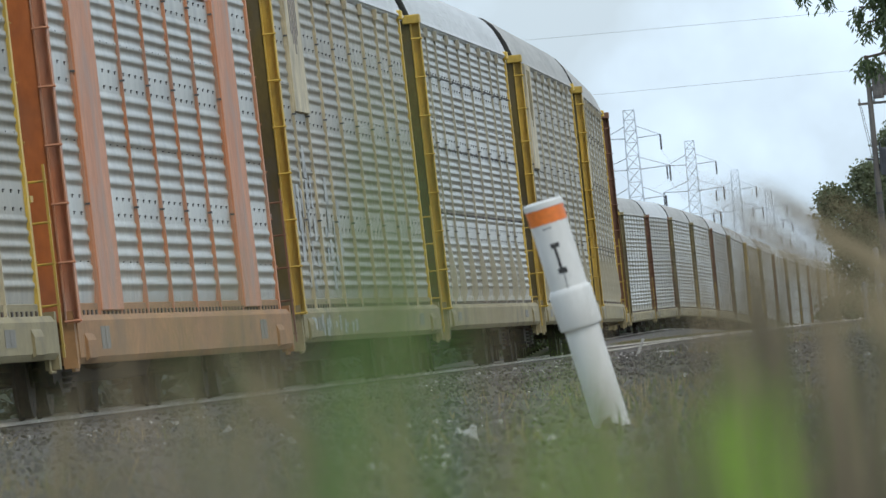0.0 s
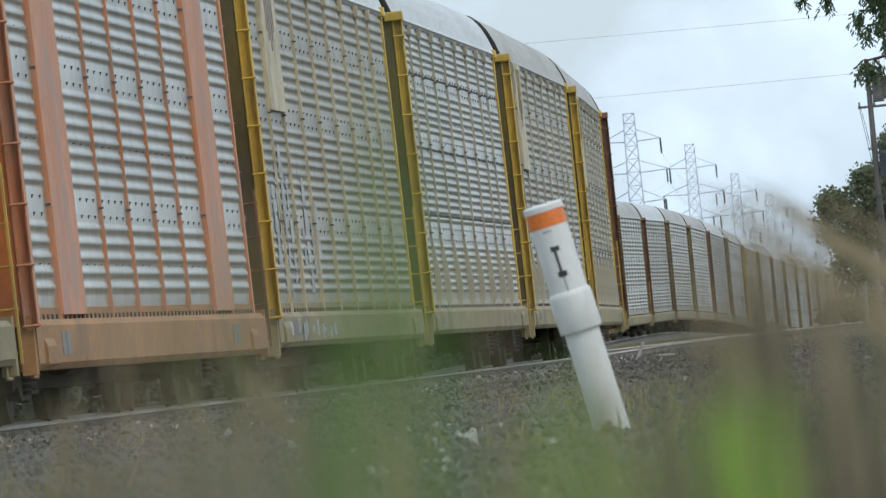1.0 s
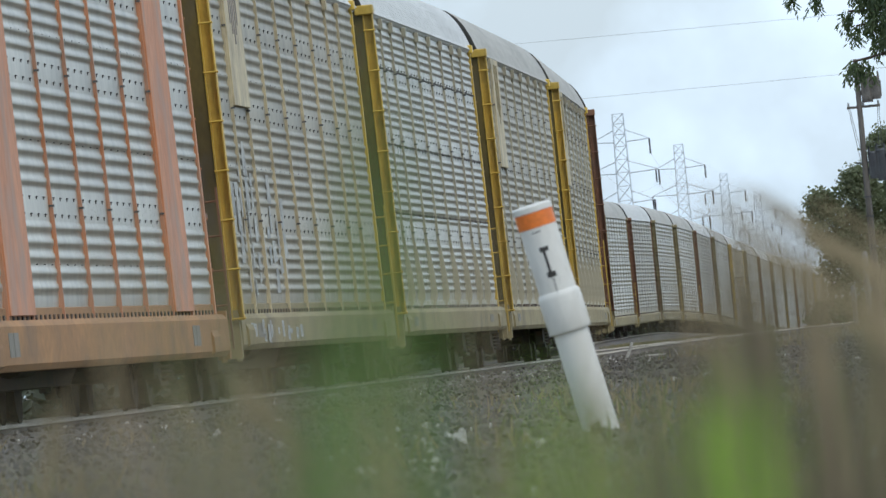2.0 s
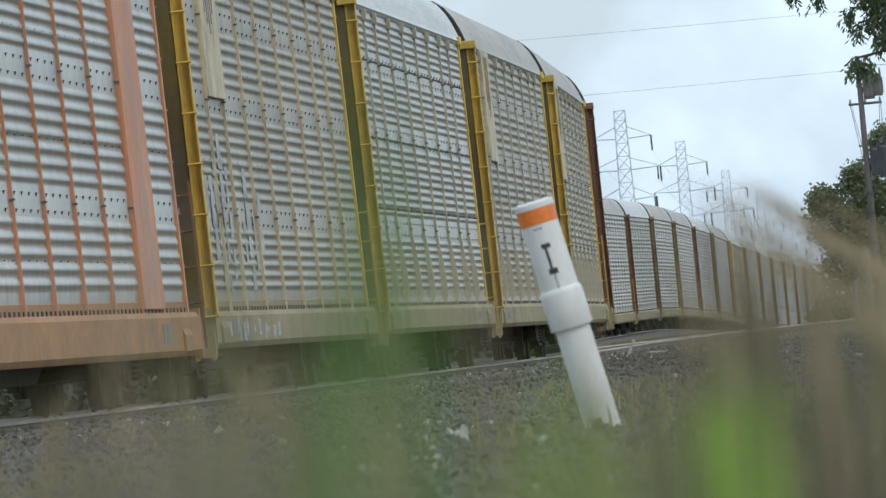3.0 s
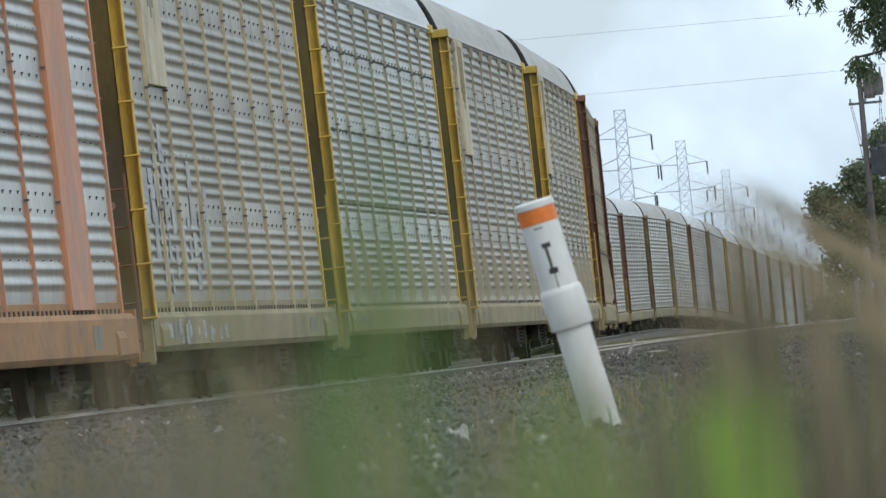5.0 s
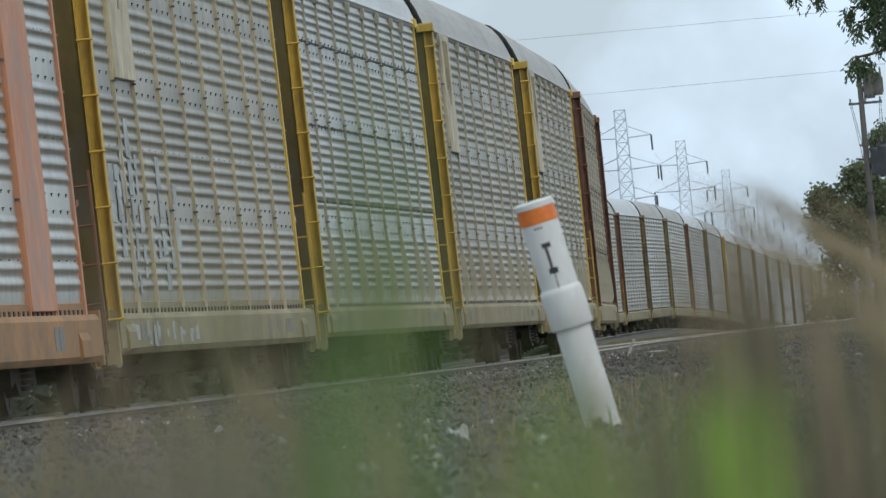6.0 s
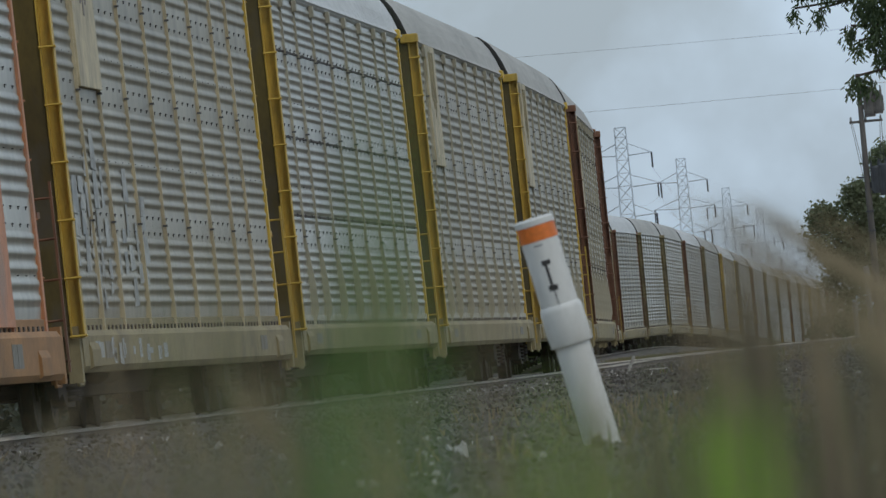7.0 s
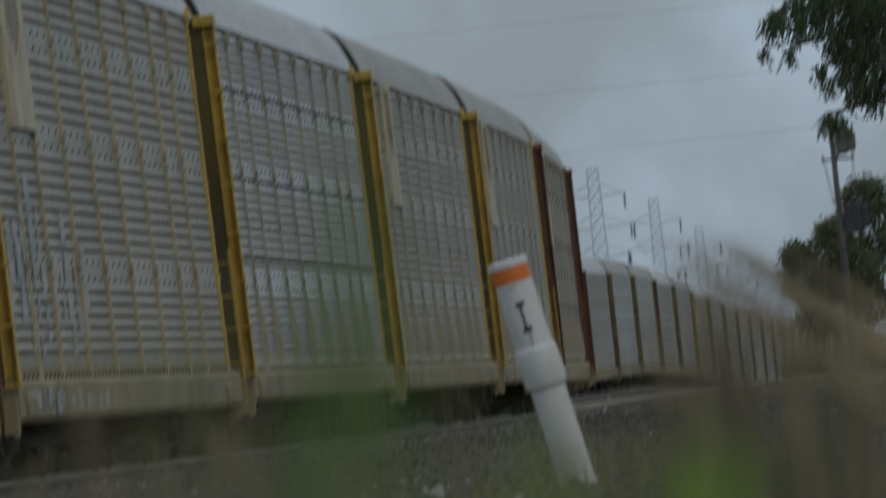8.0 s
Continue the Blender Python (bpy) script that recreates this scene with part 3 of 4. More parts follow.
        for o in (-0.88, 0.88):
            bm = bmesh.new()
            rod(bm, (-1.02, 0, 0), (1.02, 0, 0), 0.075, n=10)
            for x in (-0.755, 0.755):
                i = math.copysign(1, x)
                rod(bm, (x - 0.06 * i, 0, 0), (x + 0.06 * i, 0, 0), 0.42, 0.415, 28)
                rod(bm, (x - 0.085 * i, 0, 0), (x - 0.058 * i, 0, 0), 0.445, n=28)
                rod(bm, (x + 0.05 * i, 0, 0), (x + 0.09 * i, 0, 0), 0.12, n=12)
                for k in range(4):
                    a = k * math.pi / 2
                    rod(bm, (x + 0.055 * i, 0.26 * math.cos(a), 0.26 * math.sin(a)), (x + 0.066 * i, 0.26 * math.cos(a), 0.26 * math.sin(a)), 0.05, n=8)
            part("wheelset", bm, "wheel", car, m=pose(0, yc + o, 0.42))
    # brake gear under the floor
    bm = bmesh.new()
    rod(bm, (0.5, -1.0, 0.62), (0.5, 0.6, 0.62), 0.17, n=12)
    box(bm, -0.8, -0.3, -0.5, 0.4, 0.5, 0.8)
    for y in (-7.5, -4, 4, 7.5):
        box(bm, -1.36, 1.36, y - 0.08, y + 0.08, 0.62, 0.82)
    rod(bm, (0.9, -8.5, 0.66), (0.9, 8.5, 0.66), 0.025, n=6)
    part("brake_gear", bm, "under", car)
    for y, w, z0, z1, k in g["signs"]:
        part("sign_plate", box(bmesh.new(), 1.51, 1.526, y, y + w, z0, z1, 0, 0.004), k, car, "faded sign plate on the side")
    if g["tags"]:
        for y, w, z0, z1 in g["tags"]:
            bm = bmesh.new()
            rng = random.Random(int(w * 100))
            k = int(w / 0.75)
            for i in range(k):
                yy = y + w * (i + rng.uniform(0, 0.3)) / k
                zz, lean = z0 + rng.uniform(0, 0.2), rng.uniform(-0.5, 0.5)
                while zz < z1 - rng.uniform(0, 0.7):
                    hh, wd = rng.uniform(0.10, 0.42), rng.uniform(0.22, 0.62)
                    o = 1.584 if zz < 0.9 else 1.4995
                    if not 0.9 - hh < zz < 1.16:
                        q = [bm.verts.new((o, yy + lean * (z - zz) + e, z)) for e, z in ((0, zz), (wd, zz + rng.uniform(-0.03, 0.03)), (wd * rng.uniform(0.6, 1.1), zz + hh), (wd * rng.uniform(0, 0.3), zz + hh))]
                        q2 = [bm.verts.new(v.co - Vector((0.004, 0, 0))) for v in q]
                        bm.faces.new(q), bm.faces.new(q2[::-1])
                        for j in range(4):
                            bm.faces.new((q[j], q2[j], q2[(j + 1) % 4], q[(j + 1) % 4]))
                    zz += hh + rng.uniform(0.0, 0.12)
                    lean = -lean if rng.random() < 0.5 else lean
            for i in range(int(w * 2)):                     # strokes running down over the sill
                yy, wd, top = y + w * rng.random(), rng.uniform(0.15, 0.5), rng.uniform(0.74, 0.87)
                box(bm, 1.5705, 1.5745, yy, yy + wd, rng.uniform(0.61, 0.70), top)
            tagged(part("graffiti", bm, "graffiti", car, "faded pale spray-paint strokes"), kind="stuff")
    return car


BASE = dict(wave=0.135, gaps=(), panels={}, panel="tan", stripe="tan_sill", panel_label="tan logo board with a striped emblem", flare=False, sheet="zinc", kick="tan_sill", rib="tan",
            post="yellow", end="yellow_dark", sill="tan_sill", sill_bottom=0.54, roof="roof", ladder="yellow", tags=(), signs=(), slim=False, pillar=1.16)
STYLES = {
    "orange": (dict(BASE, panels={1: 1.0, 7: 1.0}, panel="orange", panel_label="oxide-orange painted panel", rib="orange", post="orange", end="orange_deep", sill="orange_sill",
                    sill_bottom=0.48, kick="orange_sill", ladder="brown", wave=0.15, signs=((4.35, 2.6, 4.55, 4.68, "sign_red"), (4.35, 2.6, 4.70, 4.76, "pvc"))), "galvanised autorack car with orange posts, panels and sill"),
    "yellow": (dict(BASE, panels={1: 3.45}, stripe="emblem", sheet="zinc_warm", tags=((-12.7, 4.6, 0.60, 3.0), (-7.9, 4.0, 0.62, 2.6))), "galvanised autorack car with yellow posts, tan logo board and graffiti"),
    "gapped": (dict(BASE, rib="rib_grey", kick="rib_grey", gaps=(4.45, 3.35, 2.35), wave=0.115, flare=True, sheet="zinc", sill_bottom=0.58), "galvanised autorack car with dark horizontal seams and yellow posts"),
    "board": (dict(BASE, rib="rib_grey", kick="rib_grey", roof="roof_grey", panels={1: 3.35}, wave=0.13, flare=True, sheet="zinc_warm", sill_bottom=0.58), "galvanised autorack car with yellow posts and a tan board"),
    "brown": (dict(BASE, rib="rib_grey", kick="rib_grey", roof="roof_grey", panels={1: 3.3}, wave=0.135, flare=True, post="brown", end="brown", ladder="brown", sheet="zinc_warm", panel="tan"), "weathered galvanised autorack car with red-brown corner posts"),
    # far style: duller tan on the posts imitates haze over yellow paint
    "grey": (dict(BASE, roof="roof_grey", rib="rib_grey", kick="rib_grey", wave=0.16, slim=True, pillar=1.40, sheet="zinc", post="tan_sill"), "pale galvanised autorack car with yellow corner posts dulled for haze, seen far off"),
    "rusty": (dict(BASE, rib="plate", kick="rib_grey", wave=0.16, slim=True, pillar=1.40, sheet="zinc_warm", post="brown", end="brown", ladder="brown"), "weathered autorack car with rust-brown corner posts, seen far off"),
    "plain": (dict(BASE, wave=0.14, rib="plate", post="brown", end="brown", ladder="brown", sheet="zinc"), "pale galvanised autorack car with brown corner posts"),
}
PITCH, SPEED, FIRST = 28.4, 3.85, 137.3
ORDER = ["yellow", "orange", "yellow", "gapped", "board", "board", "brown", "plain"]
FILL = ["grey", "rusty", "grey", "grey", "rusty", "grey", "yellow"]
CARS = []
protos = {}
for i in range(33):
    kind = ORDER[i] if i < len(ORDER) else FILL[i % len(FILL)]
    front = FIRST + PITCH * (i - 2)
    if kind not in protos:
        car = make_car(*STYLES[kind])
        car.matrix_basis = car_pose(front)
        protos[kind] = car
    else:
        car = copy_thing(protos[kind], car_pose(front))
    CARS.append((car, front))


# ---- the marker post ----
def make_marker():
    mk = tagged(empty("marker_post", Matrix.Translation((0.408, 32.0, 0.035)) @ Euler((radians(2), radians(-12.1), 0)).to_matrix().to_4x4()),
                "leaning white plastic marker post with an orange band", "marker post")
    bm = bmesh.new()
    rod(bm, (0, 0, -0.2), (0, 0, 0.31), 0.051, n=40)
    part("pipe", bm, "pvc", mk, "white plastic pipe, dusty towards the ground")
    bm = bmesh.new()
    prev = None
    for z, r in ((0.292, 0.051), (0.292, 0.0605), (0.295, 0.062), (0.394, 0.062), (0.405, 0.0600), (0.412, 0.0545)):
        ring = [bm.verts.new((r * math.cos(a), r * math.sin(a), z)) for a in np.linspace(0, 2 * math.pi, 40, endpoint=False)]
        if prev:
            for i in range(40):
                bm.faces.new((prev[i], prev[(i + 1) % 40], ring[(i + 1) % 40], ring[i])).smooth = True
        prev = ring
    part("coupling", bm, "pvc", mk, "white plastic coupling sleeve")
    bm = bmesh.new()
    rod(bm, (0, 0, 0.40), (0, 0, 0.65), 0.0545, n=40)
    part("upper_pipe", bm, "pvc", mk)
    bm = bmesh.new()
    rod(bm, (0, 0, 0.603), (0, 0, 0.650), 0.0556, n=40, caps=False)
    part("orange_band", bm, "band", mk, "faded orange reflective band")
    bm = bmesh.new()
    rod(bm, (0, 0, 0.648), (0, 0, 0.663), 0.0580, n=40)
    rod(bm, (0, 0, 0.663), (0, 0, 0.668), 0.0580, 0.054, n=40)
    part("cap", bm, "pvc", mk)

    def print_bar(x0, x1, z0, z1, name="print_bar"):
        bm = bmesh.new()
        a = [(x0 + (x1 - x0) * i / 4) for i in range(5)]
        lo = [bm.verts.new((x, -math.sqrt(0.0551 ** 2 - x * x), z0)) for x in a]
        hi = [bm.verts.new((x, -math.sqrt(0.0551 ** 2 - x * x), z1)) for x in a]
        for i in range(4):
            bm.faces.new((lo[i], lo[i + 1], hi[i + 1], hi[i]))
        part(name, bm, "ink", mk, "faded dark print")
    print_bar(-0.016, 0.010, 0.531, 0.545)
    print_bar(-0.016, 0.010, 0.455, 0.471)
    print_bar(-0.009, -0.001, 0.471, 0.531)
    print_bar(-0.004, -0.0015, 0.408, 0.455)
    for i in range(3):
        print_bar(-0.022 + 0.009 * i, -0.016 + 0.009 * i, 0.588, 0.592)


make_marker()


# ---- stones ----
def stone(bm, p, r, rng, mi=0):
    """One rough stone: a squashed, jittered octahedron-like lump."""
    q = Euler((rng.uniform(0, 6), rng.uniform(0, 6), rng.uniform(0, 6))).to_matrix()
    sx, sy, sz = r * rng.uniform(0.8, 1.3), r * rng.uniform(0.7, 1.1), r * rng.uniform(0.5, 0.8)
    top, bot = [], []
    k = 5
    for i in range(k):
        a = 2 * math.pi * i / k
        for ring, h, c in ((top, 0.45, 0.75), (bot, -0.35, 1.0)):
            j = rng.uniform(0.75, 1.2)
            ring.append(bm.verts.new(Vector(p) + q @ Vector((sx * c * j * math.cos(a), sy * c * j * math.sin(a), sz * (h + rng.uniform(-0.2, 0.3))))))
    for i in range(k):
        f = bm.faces.new((bot[i], bot[(i + 1) % k], top[(i + 1) % k], top[i]))
        f.material_index = mi
    bm.faces.new(top).material_index = mi
    bm.faces.new(bot[::-1]).material_index = mi


def scatter_stones():
    rng = random.Random(5)
    bm = bmesh.new()
    for _ in range(7500):
        y = 17 + 70 * rng.random() ** 1.5
        x = rng.uniform(-0.045, 0.045) * y
        r = rng.choice((0.004, 0.006, 0.008, 0.010, 0.013, 0.018)) * rng.uniform(0.7, 1.2) * (1 + y / 120)
        stone(bm, (x, y, ground_z(x, y) + 0.25 * r), r, rng, 1 if rng.random() < 0.004 else (2 if rng.random() < 0.3 else 0))
    for _ in range(5000):
        y = rng.uniform(70, 240)
        x = rng.uniform(line_x(y) + 2.6, 0.045 * y)
        r = rng.uniform(0.015, 0.05)
        stone(bm, (x, y, ground_z(x, y) + 0.2 * r), r, rng, 1 if rng.random() < 0.012 else (2 if rng.random() < 0.4 else 0))
    for _ in range(420):
        y = rng.uniform(24.5, 40)
        x = rng.gauss(-0.0045, 0.0055) * y
        r = rng.uniform(0.008, 0.022)
        stone(bm, (x, y, ground_z(x, y) + 0.3 * r), r, rng, 1 if rng.random() < 0.10 else (2 if rng.random() < 0.5 else 0))
    M["dark_stone"] = surface("dark_gravel_stone", (0.13, 0.115, 0.10), (0.085, 0.075, 0.065), 0.95, 0, 5, 60, bump=0.3)
    tagged(part("gravel", bm, ("ballast", "pale_stone", "dark_stone")), "loose grey and brown gravel on the soil", "gravel", kind="stuff")
    bm = bmesh.new()
    for _ in range(7000):
        y = rng.uniform(85, 330)
        side = rng.uniform(1.0, 3.4) if rng.random() < 0.85 else rng.uniform(-0.7, 0.7)
        x = line_x(y) + side
        r = rng.uniform(0.02, 0.042)
        z = max(ground_z(x, y), float(np.interp(abs(side), (0.8, 0.86, 1.45, 1.8, 2.3, 2.8), (-0.17, -0.11, -0.085, -0.14, -0.24, -0.4))))
        stone(bm, (x, y, z + 0.3 * r), r, rng, 1 if rng.random() < 0.05 else (2 if rng.random() < 0.35 else 0))
    for _ in range(2500):
        y = rng.uniform(225, 520)
        x = fork_x(y) + rng.uniform(-2.6, 2.6)
        if abs(abs(x - fork_x(y)) - 0.755) < 0.14 or abs(x - line_x(y)) < 1.2:
            continue
        r = rng.uniform(0.03, 0.055)
        stone(bm, (x, y, ground_z(x, y) + 0.3 * r), r, rng, 1 if rng.random() < 0.05 else (2 if rng.random() < 0.35 else 0))
    tagged(part("track_ballast", bm, ("ballast", "pale_stone", "dark_stone")), "crushed grey stone ballast heaped along the rails", "ballast", kind="stuff")
    for x, y, r in ((-0.022, 33.2, 0.034), (0.0, 31.0, 0.026), (-0.215, 31.4, 0.013), (-0.20, 25.6, 0.016), (-0.06, 24.9, 0.013), (-0.09, 27.0, 0.011), (0.045, 29.0, 0.009), (-0.33, 30.0, 0.010)):
        bm = bmesh.new()
        stone(bm, (0, 0, 0), r, rng)
        tagged(part("rock", bm, "pale_stone", m=pose(x, y, ground_z(x, y) + 0.3 * r)), "pale grey loose rock lying on gravel", "rock", group="pale rocks")


scatter_stones()


# ---- plants ----
def leaf_quad(bm, p, s, rng, mi=0, long=1.6):
    q = Euler((rng.uniform(-1.3, 1.3), rng.uniform(-1.3, 1.3), rng.uniform(0, 6.3))).to_matrix()
    pts = [Vector((0, -long * s / 2, 0)), Vector((s / 2, 0, 0.12 * s)), Vector((0, long * s / 2, 0)), Vector((-s / 2, 0, 0.12 * s))]
    f = bm.faces.new([bm.verts.new(Vector(p) + q @ v) for v in pts])
    f.material_index = mi


def limb_path(rng, a, b, k, wob):
    a, b = Vector(a), Vector(b)
    return [a.lerp(b, i / k) + Vector((rng.uniform(-wob, wob), rng.uniform(-wob, wob), rng.uniform(-wob, wob))) * (0 if i in (0, k) else 1) for i in range(k + 1)]


def make_tree(x, y, lobes, trunk_r, leaf, per, label, seed, kinds=("leaf_hazed", "leaf_hazed_pale")):
    """A tree: tapered trunk, a limb to each lobe, and leaves in ragged tufts about the limbs' ends."""
    rng = random.Random(seed)
    z0 = ground_z(x, y)
    t = tagged(empty("tree", pose(x, y, z0)), label, "tree")
    low = min(c[2] for c in lobes) * 0.55
    bm = bmesh.new()
    pth = limb_path(rng, (0, 0, -0.3), (0.1, 0, low), 4, trunk_r * 0.5)
    for i in range(4):
        rod(bm, pth[i], pth[i + 1], trunk_r * (1 - 0.1 * i), trunk_r * (0.9 - 0.1 * i), 9)
    part("trunk", bm, "bark", t)
    crown = bmesh.new()
    for cx, cy, cz, r in lobes:
        bm = bmesh.new()
        lp = limb_path(rng, pth[-1], (cx, cy, cz), 4, r * 0.15)
        for i in range(4):
            rod(bm, lp[i], lp[i + 1], trunk_r * (0.5 - 0.1 * i), trunk_r * (0.4 - 0.1 * i), 6)
        for k in range(7):
            d = Vector((rng.gauss(0, 1), rng.gauss(0, 1), rng.gauss(0, 0.8))).normalized() * r * rng.uniform(0.6, 1.0)
            rod(bm, lp[2 + k % 3], Vector((cx, cy, cz)) + d, trunk_r * 0.09, trunk_r * 0.03, 5)
        part("limb", bm, "bark", t)
        for k in range(per):
            d = Vector((rng.gauss(0, 1), rng.gauss(0, 1), rng.gauss(0, 1))).normalized() * r * rng.uniform(0.35, 1.0) ** 0.6
            c = Vector((cx, cy, cz)) + Vector((d.x, d.y, d.z * 0.85))
            n = rng.randint(8, 16)
            for i in range(n):
                o = Vector((rng.gauss(0, 1), rng.gauss(0, 1), rng.gauss(0, 0.8))) * leaf * 1.5
                leaf_quad(crown, c + o, leaf * rng.uniform(0.7, 1.3), rng, 0 if rng.random() < 0.6 else 1)
    part("crown", crown, kinds, t, "ragged crown of small green leaves, lightened for haze")
    return t


def make_hanging_tree(x, y, lobes, label, seed):
    """A tree whose thin twigs hang down, each with narrow leaves; lobes: side, height and radius of each spray."""
    rng = random.Random(seed)
    t = tagged(empty("tree", pose(x, y, ground_z(x, y))), label, "tree")
    bm = bmesh.new()
    tube(bm, limb_path(rng, (0, 0, -0.3), (0.15, 0, 6.2), 6, 0.05), 0.2, 10)
    part("trunk", bm, "bark", t)
    crown = bmesh.new()
    for cx, cz, r in lobes:
        bm = bmesh.new()
        tube(bm, limb_path(rng, (0.15, 0, min(6.1, max(cz + 0.3, 4.0))), (cx, 0, cz + 0.4 * r), 5, 0.08), 0.018 + 0.02 * r, 6)
        part("limb", bm, "bark", t)
        for k in range(int(9 + 1000 * r * r)):
            a, q = rng.uniform(0, 6.283), math.sqrt(rng.random())
            p = Vector((cx + r * q * math.cos(a), rng.gauss(0, 0.5 * r), cz + r * q * math.sin(a)))
            sway = Vector((rng.gauss(-0.12, 0.22), rng.gauss(0, 0.2), -1)).normalized()
            for i in range(rng.randint(5, 9)):
                c = p + sway * 0.035 * i + Vector((rng.gauss(0, 0.018), rng.gauss(0, 0.02), 0))
                d = (sway + Vector((rng.gauss(0, 0.55), rng.gauss(0, 0.5), rng.gauss(0, 0.25)))).normalized()
                w = d.cross(Vector((rng.gauss(0, 0.5), 1, rng.gauss(0, 0.3)))).normalized() * rng.uniform(0.010, 0.018)
                h = d * rng.uniform(0.07, 0.13)
                f = crown.faces.new([crown.verts.new(v) for v in (c, c + h * 0.45 + w, c + h, c + h * 0.45 - w)])
                f.material_index = 0 if rng.random() < 0.65 else 1
    part("crown", crown, ("leaf", "leaf_light"), t, "drooping sprays of narrow dark green leaves")
    return t


make_hanging_tree(8.7, 170.0, [(-1.15, 5.70, 0.55), (-1.75, 5.88, 0.48), (-2.35, 5.90, 0.36), (-2.85, 5.80, 0.2), (-1.48, 5.02, 0.40), (-1.86, 4.92, 0.14), (-1.42, 4.62, 0.25), (-1.74, 4.62, 0.12), (-1.62, 5.36, 0.3),
                                (-2.20, 4.22, 0.11), (-2.02, 4.24, 0.10), (-3.02, 5.36, 0.04), (-2.66, 5.30, 0.08), (-2.20, 5.00, 0.09), (-2.10, 4.78, 0.05), (-1.95, 5.34, 0.18), (-0.4, 5.2, 0.8), (-1.2, 6.6, 0.9)],
                  "tree with drooping dark green foliage beside the railway", 11)
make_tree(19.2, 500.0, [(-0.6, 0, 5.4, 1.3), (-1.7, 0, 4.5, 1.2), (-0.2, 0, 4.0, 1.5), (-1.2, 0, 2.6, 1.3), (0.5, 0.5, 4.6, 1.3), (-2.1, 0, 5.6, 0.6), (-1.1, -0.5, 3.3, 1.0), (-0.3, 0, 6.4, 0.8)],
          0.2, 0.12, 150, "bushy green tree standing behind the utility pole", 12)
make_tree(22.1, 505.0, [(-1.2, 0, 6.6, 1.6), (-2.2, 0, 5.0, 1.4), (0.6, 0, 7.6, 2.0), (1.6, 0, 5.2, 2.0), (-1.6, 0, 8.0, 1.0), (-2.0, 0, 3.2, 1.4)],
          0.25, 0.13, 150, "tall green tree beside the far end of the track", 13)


def make_bushes():
    rng = random.Random(21)
    spots = [(18.4 + 1.25 * i + rng.uniform(-0.3, 0.3), 525 + rng.uniform(-6, 6), rng.uniform(1.0, 1.7)) for i in range(9)]
    spots += [(line_x(900) + 3 + 2.2 * i, 905.0, 3.0) for i in range(4)]
    for x, y, r in spots:
        bm = bmesh.new()
        for k in range(130):
            d = Vector((rng.gauss(0, 1), rng.gauss(0, 1), abs(rng.gauss(0, 0.9)))).normalized() * r * rng.uniform(0.5, 1.05)
            for i in range(6):
                leaf_quad(bm, d + Vector((rng.gauss(0, 0.15), rng.gauss(0, 0.15), rng.gauss(0, 0.15) + 0.3)), 0.14 * rng.uniform(0.8, 1.6), rng, 0 if rng.random() < 0.7 else 1)
        for k in range(5):
            rod(bm, (0, 0, -0.2), (rng.uniform(-0.5, 0.5) * r, rng.uniform(-0.5, 0.5) * r, 0.8 * r), 0.05, 0.02, 5, 2)
        tagged(part("bush", bm, ("leaf", "leaf_light", "bark"), m=pose(x, y, ground_z(x, y))), "dense dark green bush at the track's edge", "bush", group="trackside bushes")
    bm = bmesh.new()
    for k in range(12000):
        y = 92 + 330 * rng.random()
        x = line_x(y) - rng.uniform(3.4, 6.5)
        h = 1.5 * (0.55 + 0.45 * noise.noise((y * 0.12, 3.1, 0))) * rng.random()
        leaf_quad(bm, (x, y, ground_z(x, y) + h), rng.uniform(0.10, 0.24), rng, 0 if rng.random() < 0.6 else 1)
    for k in range(6000):
        y = 420 + 500 * rng.random()
        x = line_x(y) - rng.uniform(3.4, 7.0)
        leaf_quad(bm, (x, y, ground_z(x, y) + 2.2 * rng.random()), rng.uniform(0.25, 0.5), rng, 0 if rng.random() < 0.6 else 1)
    tagged(part("hedgerow", bm, ("scrub", "scrub_light")), "low dark scrub growing behind the track", "scrub", kind="stuff")


make_bushes()


def blade(bm, base, tip, width, rng, mi=0, bend=0.15, seg=5, taper=2.5):
    """One curved grass blade of tapering width."""
    a, b = Vector(base), Vector(tip)
    side = Vector((b.z - a.z, rng.uniform(-0.5, 0.5) * (b - a).length, a.x - b.x)).normalized()
    bow = Vector((rng.uniform(-1, 1), rng.uniform(-1, 1), 0)) * bend * (b - a).length
    prev = None
    for i in range(seg + 1):
        t = i / seg
        p = a.lerp(b, t) + bow * (t * (1 - t))
        w = width * (1 - t ** taper) * 0.5 + 0.0002
        pair = (bm.verts.new(p - side * w), bm.verts.new(p + side * w))
        if prev:
            f = bm.faces.new((prev[0], prev[1], pair[1], pair[0]))
            f.material_index = mi
        prev = pair


